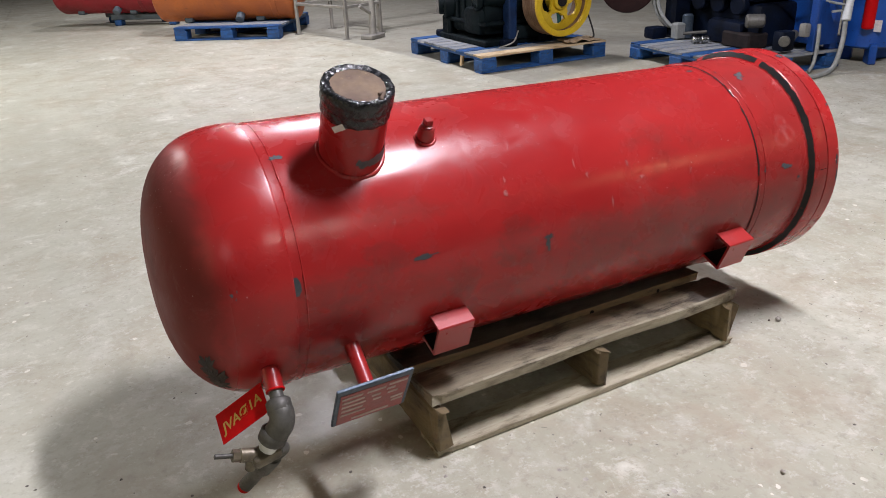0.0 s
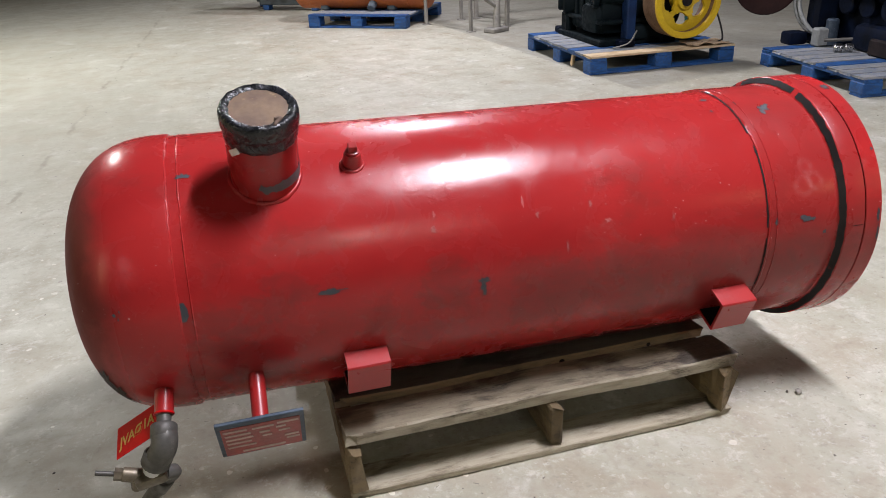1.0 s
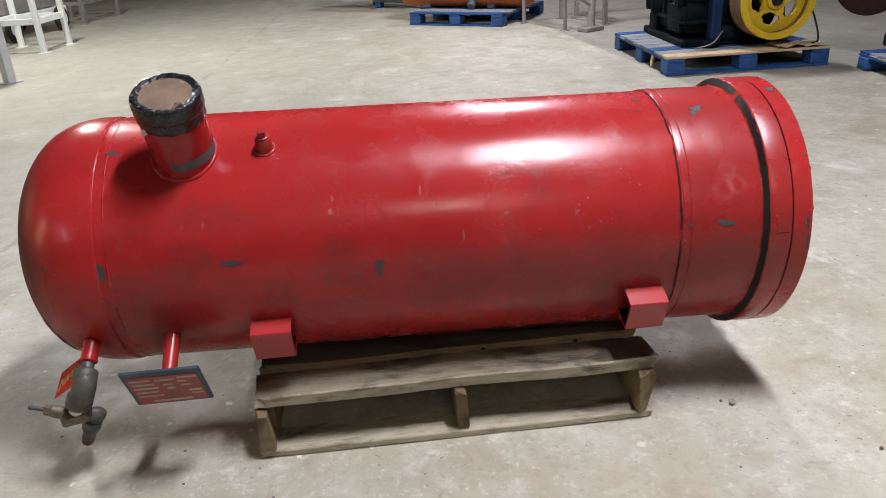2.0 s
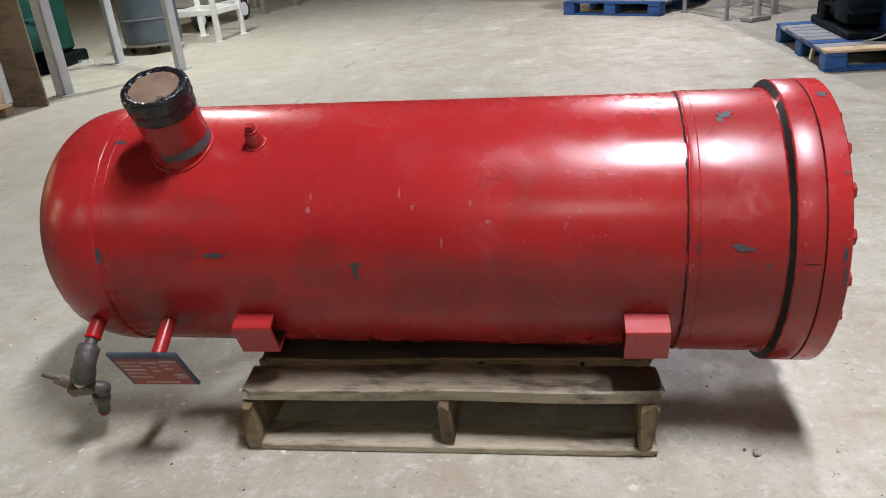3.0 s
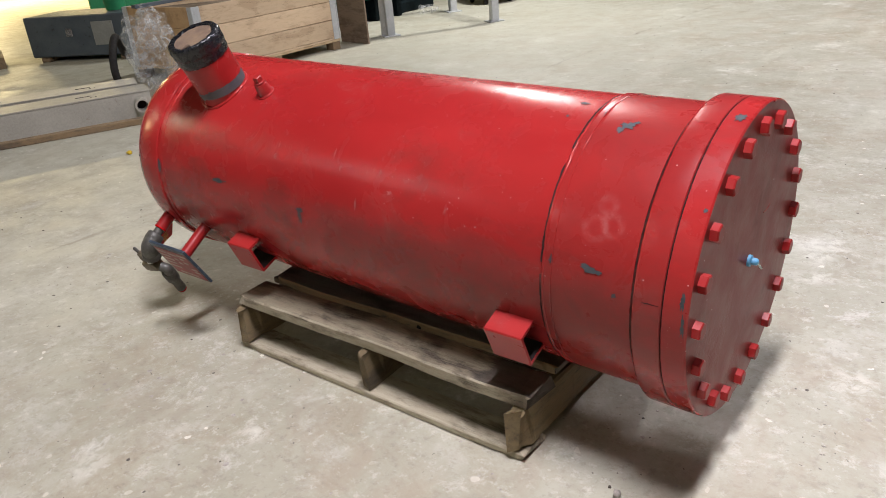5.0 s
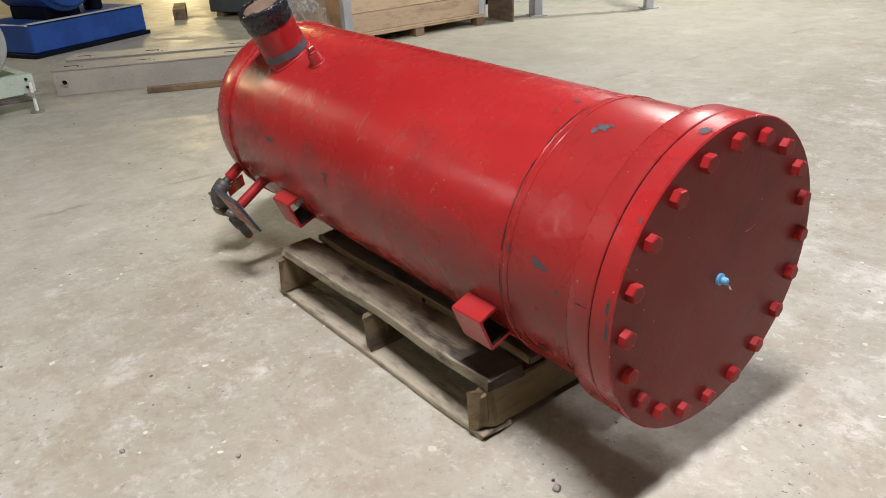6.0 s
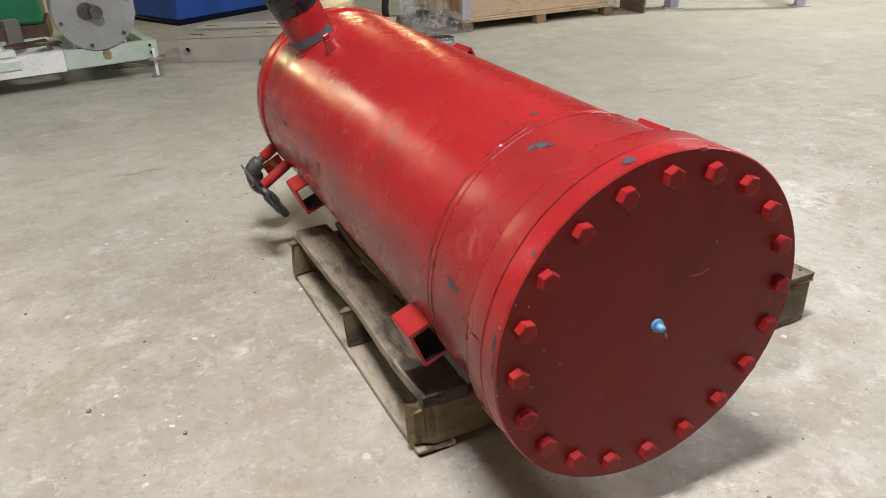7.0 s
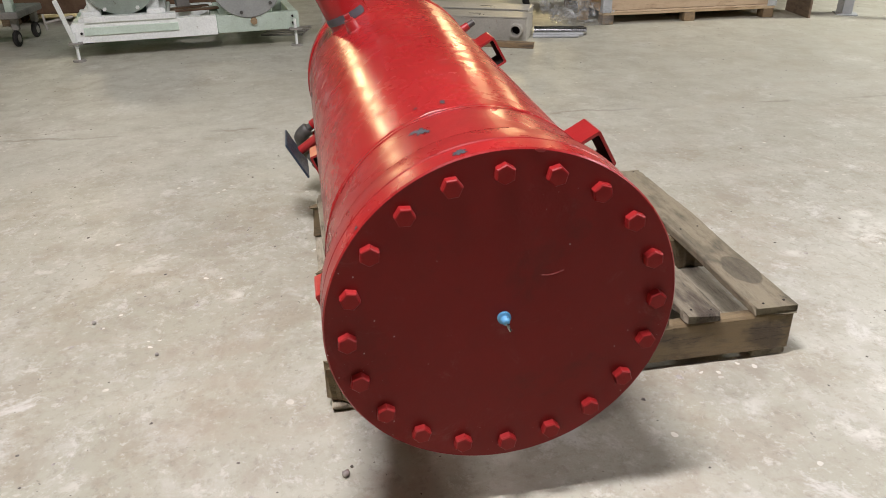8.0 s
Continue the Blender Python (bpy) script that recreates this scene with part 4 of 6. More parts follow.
part("side_outlet", rod(local(body + Vector((-0.030, 0.004, 0))), local(body + Vector((-0.034, 0.014, -0.034))), 0.012, 14, bevel=0.002), BRASS, valve, smooth=40)
br = body + Vector((0.034, 0.018, -0.014))
end = Vector((0.657, 1.667, 0.048))
part("thread_tape", rod(local(body + Vector((0.018, 0.008, -0.006))), local(br), 0.0125, 14), PTFE, valve, smooth=40)
bm = sweep(curve_points([local(body + Vector((0.026, 0.010, -0.008))), local(br + Vector((0.008, 0.006, -0.006))), local(br + (end - br) * 0.28)], 6), 0.0165, 14)
rod(local(br + (end - br) * 0.18), local(br + (end - br) * 0.5), 0.0225, 16, bm, 0.002)
part("street_elbow", bm, FITTING, valve, smooth=45)
part("drain_tail", rod(local(br + (end - br) * 0.46), local(end), 0.0165, 14, bevel=0.002), FITTING, valve, smooth=40)
part("red_cap", rod(local(end - (end - br).normalized() * 0.004), local(end + (end - br).normalized() * 0.012), 0.0155, 14, bevel=0.003), TAG, valve, "red plastic cap", smooth=40)


# chipped paint: thin flakes of bare primer that follow the shell
def chip(u, ang, du, dv, seed, material=None, lift=0.0012, square=False, lean=0.0, radius=R):
    du, dv = du * 0.75, dv * 0.65
    rnd = random.Random(seed)
    bm = bmesh.new()
    n = 8 if square else 22
    mid = bm.verts.new(at(u, ang, radius + lift))
    ring = []
    for k in range(n):
        a = 2 * math.pi * (k + 0.5) / n
        rr = rnd.uniform(0.92, 1.05) if square else rnd.uniform(0.42, 1.15)
        c, s = math.cos(a), math.sin(a)
        if square:
            f = 1 / max(abs(c), abs(s))
            c, s = c * f, s * f
        pu_, pv_ = c * rr * du / 2, s * rr * dv / 2
        pu_ += lean * pv_
        ring.append(bm.verts.new(at(u + pu_, ang - math.degrees(pv_ / radius), radius + lift)))
    for k in range(n):
        bm.faces.new((mid, ring[k], ring[(k + 1) % n]))
    bmesh.ops.recalc_face_normals(bm, faces=bm.faces[:])
    return part("paint_chip", bm, material or CHIP, tank)


NECK = R + 0.0035
chip(-0.880, 172.0, 0.030, 0.062, 1, square=True)
chip(-0.579, 171.6, 0.085, 0.020, 2, lean=-0.5)
chip(-0.600, 171.9, 0.040, 0.012, 25)
chip(-0.2445, 175.6, 0.044, 0.022, 3)
chip(-0.2460, 179.0, 0.020, 0.062, 30)
chip(0.586, 168.0, 0.068, 0.026, 4, radius=NECK)
chip(0.604, 168.6, 0.030, 0.016, 24, radius=NECK)
chip(0.566, 112.0, 0.045, 0.040, 5, radius=NECK)
chip(0.556, 114.5, 0.022, 0.030, 15, radius=NECK)
chip(0.582, 109.5, 0.020, 0.016, 26, radius=NECK)
chip(0.435, 99.3, 0.030, 0.022, 6)
chip(0.423, 109.7, 0.014, 0.016, 7)
chip(0.503, 106.0, 0.008, 0.034, 27, radius=NECK)
chip(-0.994, 169.0, 0.016, 0.016, 8, radius=0.3045, lift=0.001)
chip(-1.008, 170.2, 0.015, 0.014, 28, radius=0.3000, lift=0.0018)
chip(-0.999, 172.0, 0.012, 0.012, 29, radius=0.3030, lift=0.001)
chip(-0.851, 119.0, 0.050, 0.026, 9, lean=0.4)
chip(0.502, 168.0, 0.012, 0.034, 10, radius=NECK)
chip(0.642, 175.4, 0.016, 0.020, 13, radius=NECK)
chip(0.773, 104.5, 0.034, 0.046, 14, radius=RF)
chip(0.785, 141.7, 0.012, 0.014, 20, radius=RF, lift=0.0008)
chip(0.782, 169.5, 0.016, 0.060, 16, radius=RF, lift=0.0008)
chip(0.786, 178.0, 0.012, 0.080, 21, radius=RF, lift=0.0008)
chip(0.718, 173.4, 0.060, 0.005, 19, material=NEAR_BLACK, radius=RF, lift=0.0006)
chip(0.716, 109.0, 0.070, 0.005, 22, material=RED_CLEAN, radius=RF, lift=0.0006)
nick_at = at(U_FRONT + 0.0015, 81.5, RF - 0.0035)
part("rim_nick", lathe([(-0.004, 0.0), (-0.003, 0.009), (0.0, 0.010), (0.0012, 0.006), (0.0014, 0.0)], 10, m=Matrix.Translation(nick_at) @ pose(0, 0, 0, -8.5) @ Matrix.Diagonal((1, 1, 0.40, 1))), RED_CLEAN, tank)

# pale scuffs
SCUFFS = ((-0.045, 166.5, 0.010, 0.050), (-0.350, 153.0, 0.018, 0.030), (-0.345, 147.0, 0.012, 0.026), (-0.140, 146.0, 0.010, 0.044), (-0.110, 152.0, 0.012, 0.034),
          (0.020, 150.0, 0.012, 0.040), (0.225, 160.0, 0.008, 0.030), (-0.640, 155.0, 0.012, 0.024), (0.060, 158.0, 0.026, 0.020))
SCUFF = surface("pale_scuff", (0.42, 0.12, 0.11), (0.37, 0.06, 0.055), (0.34, 0.03, 0.03), 60, (0.5, 0.7), wear=(0.48, 0.6))
for k, (u, ang, du, dv) in enumerate(SCUFFS):
    chip(u, ang, du, dv, 40 + k, material=SCUFF, lift=0.0007).name = "scuff"
scratch = [TO_TANK @ Vector((2.4955, y, z)) for y, z in ((1.968, 0.548), (1.978, 0.5465), (1.99, 0.5475), (2.0, 0.5505), (2.009, 0.5535))]
for p in scratch:
    p.x = U_FRONT + 0.0002
part("scratch", sweep(scratch, 0.0012, 5), SCUFF, tank, smooth=60)

def dome_splash(a_deg, ang, size, seed):
    """A burnt patch on the domed end."""
    rnd = random.Random(seed)

    def place(a, g):
        return Vector((U_DOME - D_DOME * math.cos(radians(a)) ** (2 / P_DOME) - 0.0015, *(at(0, g, R_DOME * math.sin(radians(a)) ** (2 / P_DOME) + 0.001).yz)))
    bm = bmesh.new()
    mid = bm.verts.new(place(a_deg, ang))
    ring = []
    for k in range(26):
        t = 2 * math.pi * k / 26
        f = rnd.uniform(0.35, 1.1)
        ring.append(bm.verts.new(place(a_deg + math.degrees(size * f * math.sin(t) / 0.30), ang + math.degrees(size * 1.5 * f * math.cos(t) / 0.26))))
    for k in range(26):
        bm.faces.new((mid, ring[k], ring[(k + 1) % 26]))
    bmesh.ops.recalc_face_normals(bm, faces=bm.faces[:])
    return part("burnt_patch", bm, SOOT, tank)


dome_splash(49, 213, 0.036, 3)
dome_splash(54, 220, 0.042, 5)
dome_splash(58, 226, 0.036, 9)

# ---------------------------------------------------------------- red tag
A, B = Vector((0.628, 1.700, 0.236)), Vector((0.623, 1.634, 0.200))
C = Vector((0.728, 1.655, 0.315))
ex = (C - A).normalized()
en = ex.cross(A - B).normalized()
ey = en.cross(ex).normalized()
if (A - B).dot(ey) < 0:
    ey, en = -ey, -en
TM = Matrix.Translation(B + (C - A) * 0.5 + ey * 0.037) @ Matrix((ex, ey, ex.cross(ey))).transposed().to_4x4()
tag = thing("hanging_tag", TM, "glossy red tag with yellow handwritten code hanging from the drain pipe", "tag")
part("tag_card", box((0.135, 0.074, 0.0016), bevel=0.0006), TAG, tag)
txt = bpy.data.curves.new("code", "FONT")
txt.body, txt.size, txt.extrude, txt.align_x, txt.align_y, txt.shear = "JVA\u00d81A", 0.0325, 0.0003, "CENTER", "CENTER", 0.15
txt.offset = 0.0006
holder = new("code", txt)
bpy.context.view_layer.update()
mesh = bpy.data.meshes.new_from_object(holder.evaluated_get(bpy.context.evaluated_depsgraph_get()))
bpy.data.objects.remove(holder)
mesh.materials.clear()
mesh.materials.append(TAG_INK)
for side in (1, -1):
    word = new("handwriting", mesh)
    word.parent = tag
    word.matrix_basis = pose(0, 0, 0.0013 * side, 0, 0 if side > 0 else 180, 6 * side)
    tagged(word, "yellow handwritten code")
part("tie", sweep(curve_points([(0.058, 0.025, 0), (0.085, 0.03, 0.012), (0.088, 0.012, 0.016), (0.080, 0.004, 0.010)], 6), 0.0012, 6), TAG, tag, smooth=60)


# ---------------------------------------------------------------- pallet under the tank
pallet = thing("wooden_pallet", pose(1.110, 1.568, 0), "weathered grey-brown wooden stringer pallet with worn boards", "pallet")
for k, (sx, seed) in enumerate(((0.019, 3), (0.519, 5), (0.995, 8))):
    st = part("stringer", board(1.255, 0.042 if k != 1 else 0.036, 0.116, seed, 90, 0.006, 0.012, 0.006, 0.012), STRINGER_WOOD, pallet, m=pose(sx, 0.0, 0.021, 0, 0, 90), smooth=None)
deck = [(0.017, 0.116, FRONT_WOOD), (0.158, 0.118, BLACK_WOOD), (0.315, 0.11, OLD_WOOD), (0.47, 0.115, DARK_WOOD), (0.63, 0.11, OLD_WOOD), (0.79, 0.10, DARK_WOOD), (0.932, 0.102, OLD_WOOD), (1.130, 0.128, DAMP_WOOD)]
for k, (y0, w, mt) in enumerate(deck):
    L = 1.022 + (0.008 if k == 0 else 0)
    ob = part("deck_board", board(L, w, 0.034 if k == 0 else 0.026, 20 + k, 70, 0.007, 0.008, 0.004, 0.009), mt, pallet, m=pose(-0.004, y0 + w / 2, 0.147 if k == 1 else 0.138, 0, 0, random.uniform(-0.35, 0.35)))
    if k < 2:  # the sawn front edges are lighter than the tops
        ob.data.materials.append((PALE_WOOD, YELLOW_WOOD)[k])
        for face in ob.data.polygons:
            if face.normal.y < -0.6:
                face.material_index = 1
for k, (y0, w) in enumerate(((0.0, 0.098), (0.56, 0.10), (1.145, 0.10))):
    part("bottom_board", board(1.015, w, 0.020, 50 + k, 50, 0.003, 0.006, 0.003, 0.004), PALE_WOOD, pallet, m=pose(0, y0 + w / 2, 0.001))
for kx, r in ((0.345, 0.010), (0.596, 0.008), (0.85, 0.006)):
    part("knot", lathe([(0, r), (0.0012, r * 0.8), (0.0014, 0)], 12, m=pose(kx, 0.1560, 0.160, 0, 0, -90)), NEAR_BLACK, pallet, "dark knot")
nail = None
for bx in (0.019, 0.519, 0.995):
    for y0, w, mt in deck[:2] + deck[6:]:
        for off in (0.25, 0.75):
            m = pose(bx + random.uniform(-0.008, 0.008), y0 + w * off, 0.1640)
            if nail is None:
                nail = part("nail_head", lathe([(0, 0.0038), (0.0015, 0.003), (0.0015, 0)], 8, m=pose(0, 0, 0, 0, -90, 0)), NEAR_BLACK, pallet, m=m)
            else:
                again(nail, m, pallet)


# ---------------------------------------------------------------- blue pallets
def blue_pallet(m, w, d, h, label, seed):
    ob = thing("blue_pallet", m, label, "pallet", "blue pallets")
    rnd = random.Random(seed)
    block = None
    for ix in range(3):
        for iy in range(3):
            bx, by = (0.0725, w / 2, w - 0.0725)[ix], (0.0725, d / 2, d - 0.0725)[iy]
            mm = pose(bx, by, 0.018 + (h - 0.058) / 2)
            if block is None:
                block = part("block", box((0.145, 0.145, h - 0.058), bevel=0.006), BLUE_WOOD, ob, m=mm)
            else:
                again(block, mm, ob)
    n = 9
    pitch = d / n
    for k in range(n):
        part("deck_board", board(w, pitch * rnd.uniform(0.78, 0.9), 0.018, seed * 31 + k, 4, 0.002, 0.008, 0.002), NEW_WOOD if (k == 0 and seed == 2) else (BLUE_DECK if rnd.random() < 0.75 else BLUE_WOOD), ob,
             m=pose(0, pitch * (k + 0.5), h - 0.018))
    for bx in (0.07, w / 2, w - 0.07):
        part("stringer_board", board(d, 0.13, 0.022, seed * 7 + int(bx * 10), 4, 0.002, 0.004, 0.002), BLUE_WOOD, ob, m=pose(bx, 0, h - 0.040, 0, 0, 90))
    for by in (0.065, d / 2, d - 0.065):
        part("bottom_board", board(w, 0.12, 0.017, seed * 11 + int(by * 10), 4, 0.002, 0.004, 0.002), BLUE_WOOD, ob, m=pose(0, by, 0.001))
    return ob


P1 = pose(1.987, 9.596, 0, 0, 0, -34.8)
P2 = pose(3.720, 5.620, 0, 0, 0, -0.8)
P3 = pose(4.975, 4.18, 0, 0, 0, -7.0)
blue_pallet(P1, 1.25, 1.28, 0.15, "scuffed blue block pallet carrying an orange tank", 1)
blue_pallet(P2, 1.29, 1.36, 0.146, "chipped blue block pallet carrying a dark machine", 2)
blue_pallet(P3, 1.10, 1.25, 0.135, "blue block pallet under a blue machine", 3)


# ---------------------------------------------------------------- dark machine with a yellow wheel
def wheel_machine(m):
    ob = thing("belt_driven_machine", m, "dark oily machine with yellow belt wheel on blue pallet", "machine")
    h = 0.147
    bm = box((0.50, 0.66, 0.50), (0.55, 0.78, h + 0.33), 0.04, segments=2)
    box((0.42, 0.60, 0.40), (0.58, 0.78, h + 0.72), 0.07, bm, segments=2)
    box((0.16, 0.30, 0.24), (0.33, 0.62, h + 0.20), 0.05, bm, segments=2)
    part("body", bm, DARK_MACHINE, ob, smooth=40)
    bm = box((0.62, 0.86, 0.05), (0.55, 0.78, h + 0.025), 0.01)
    box((0.58, 0.80, 0.035), (0.55, 0.78, h + 0.185), 0.01, bm)
    box((0.56, 0.74, 0.03), (0.55, 0.78, h + 0.56), 0.01, bm)
    part("base_frame", bm, DARK_MACHINE, ob)
    part("bearing_housing", rod((0.26, 1.14, h + 0.30), (0.42, 1.06, h + 0.30), 0.13, 24, bevel=0.02), DARK_MACHINE, ob, smooth=40)
    part("bearing_cap", rod((0.22, 1.16, h + 0.30), (0.27, 1.135, h + 0.30), 0.085, 20, bevel=0.01), DARK_MACHINE, ob, smooth=40)
    part("bearing_leg", box((0.10, 0.14, 0.20), (0.30, 1.10, h + 0.10), 0.02), DARK_MACHINE, ob)
    cyl = part("cylinder", rod((0.50, 0.45, h + 0.44), (0.30, 0.52, h + 0.44), 0.12, 24, bevel=0.015), DARK_MACHINE, ob, smooth=40)
    part("cylinder_head", rod((0.30, 0.52, h + 0.44), (0.25, 0.538, h + 0.44), 0.145, 24, bevel=0.008), DARK_MACHINE, ob, smooth=40)
    for k in range(6):
        d = Vector((0.2, -0.07, 0)).normalized()
        side = Vector((0.07, 0.2, 0)).normalized()
        c = Vector((0.25, 0.538, h + 0.44)) + side * 0.115 * math.cos(k * 1.047) + Vector((0, 0, 0.115 * math.sin(k * 1.047)))
        part("head_bolt", rod(c - d * 0.016, c, 0.016, 6), DARK_MACHINE, ob)
    foot = part("foot", box((0.14, 0.10, 0.06), (0, 0, 0.03), 0.012), NAVY, ob, m=pose(0.45, 0.30, h))
    again(foot, pose(0.86, 0.36, h), ob)
    again(foot, pose(0.32, 1.26, h), ob)
    again(foot, pose(0.86, 1.26, h), ob)
    rib = part("rib", box((0.025, 0.04, 0.40), bevel=0.006), DARK_MACHINE, ob, m=pose(0.292, 0.80, h + 0.38))
    for y in (0.92, 1.04):
        again(rib, pose(0.292, y, h + 0.38), ob)
    bm = box((0.075, 0.030, 0.66), (0.50, 0.315, h + 0.33), 0.006)
    box((0.020, 0.10, 0.66), (0.470, 0.36, h + 0.33), 0.005, bm)
    part("flange_plate", bm, DEEP_BLUE, ob, "dark blue painted steel upright")
    part("oil_pan", box((0.36, 0.20, 0.12), (0.70, 0.42, h + 0.10), 0.03, segments=2), DARK_MACHINE, ob, smooth=40)
    part("rear_motor", rod((0.98, 0.62, h + 0.20), (0.98, 1.06, h + 0.20), 0.17, 28, bevel=0.02), DARK_MACHINE, ob, smooth=40)
    part("motor_base", box((0.28, 0.40, 0.07), (0.98, 0.84, h + 0.035), 0.01), DARK_MACHINE, ob)
    # the wheel: grooved rim, a recessed web with five openings, and its hub, facing -y
    wm = pose(0.86, 0.06, 0.505, 0, 0, 90)
    prof = [(0.0, 0.268), (0.0, 0.29), (0.012, 0.293)]
    for g in range(6):
        x = 0.02 + g * 0.03
        prof += [(x, 0.293), (x + 0.011, 0.284), (x + 0.019, 0.284), (x + 0.027, 0.293)]
    prof += [(0.205, 0.293), (0.205, 0.245), (0.03, 0.240), (0.02, 0.245)]
    wheel = part("belt_wheel", lathe(prof, 56, caps=False), RUST, ob, "rusty grooved rim", smooth=30)
    wheel.matrix_basis = wm
    part("wheel_face", lathe([(0.020, 0.242), (-0.006, 0.244), (-0.008, 0.290), (0.012, 0.2935), (0.020, 0.242)], 56, caps=False), YELLOW, wheel, "yellow painted rim face", smooth=30)
    part("hub", lathe([(0.03, 0.0), (0.03, 0.045), (0.035, 0.068), (0.07, 0.078), (0.16, 0.08), (0.16, 0.03)], 32), YELLOW, wheel, smooth=35)
    part("shaft", lathe([(0.015, 0.0), (0.015, 0.042), (0.45, 0.042)], 20), NEAR_BLACK, wheel, smooth=40)
    web, grid, n = bmesh.new(), [], 100
    for j in range(7):
        ring = []
        for k in range(n):
            a = 2 * math.pi * k / n
            sect = ((k % 20) - 10) / 10  # 0 in the middle of an opening
            r = (0.066, 0.082, 0.094, 0.142, 0.192, 0.212, 0.243)[j]
            if j in (2, 4):  # rounded ends of the openings
                r += (0.030 if j == 2 else -0.030) * min(1.0, abs(sect) / 0.62) ** 3
            ring.append(web.verts.new((0.062 - 0.020 * math.sin((r - 0.066) / 0.177 * math.pi), r * math.cos(a), r * math.sin(a))))
        grid.append(ring)
    for j in range(6):
        for k in range(n):
            if j in (2, 3) and 2 < (k % 20) + 0.5 < 18:
                continue
            web.faces.new((grid[j][k], grid[j][(k + 1) % n], grid[j + 1][(k + 1) % n], grid[j + 1][k]))
    bmesh.ops.recalc_face_normals(web, faces=web.faces[:])
    bmesh.ops.solidify(web, geom=web.faces[:], thickness=0.022)
    part("spoked_web", web, YELLOW, wheel, m=Matrix.Rotation(radians(30), 4, "X"), smooth=50)
    part("cable", sweep(curve_points([(1.18, 0.30, h + 0.42), (1.24, 0.22, h + 0.22), (1.27, 0.16, h + 0.05), (1.20, 0.10, h + 0.012), (1.05, 0.12, h + 0.012)], 6), 0.008, 8), RUBBER, ob, smooth=50)
    part("wire", sweep(curve_points([(0.30, 0.22, h + 0.01), (0.42, 0.18, h + 0.05), (0.55, 0.30, h + 0.12)], 5), 0.006, 6), GREY_FRAME, ob, smooth=50)
    part("oil_pipe", sweep(curve_points([(1.0, 0.7, h + 0.5), (1.14, 0.6, h + 0.35), (1.14, 0.5, h + 0.1), (1.05, 0.45, h + 0.04)], 6), 0.02, 10), DARK_GREEN, ob, smooth=50)
    return ob


wheel_machine(P2)
scrap = thing("cardboard_scrap", P2 @ pose(1.06, 0.10, 0.147), "torn brown cardboard scrap lying on a pallet edge", "cardboard")
bm = bmesh.new()
bmesh.ops.create_grid(bm, x_segments=8, y_segments=5, size=0.5)
for v in bm.verts:
    v.co = Vector((v.co.x * 0.34, v.co.y * 0.2, 0.02 + 0.022 * noise.noise(v.co * 4) + 0.01 * noise.noise(v.co * 9)))
bmesh.ops.solidify(bm, geom=bm.faces[:], thickness=0.005)
part("sheet", bm, CARD, scrap)
pin = thing("broken_wood_piece", pose(3.735, 6.00, 0.018, 0, 0, 10), "broken pale wood splinter wedged in a pallet", "wood")
part("splinter", board(0.095, 0.03, 0.03, 5, 5, 0.006, 0.01), NEW_WOOD, pin, m=pose(0.02, 0, 0, 0, -80, 0))


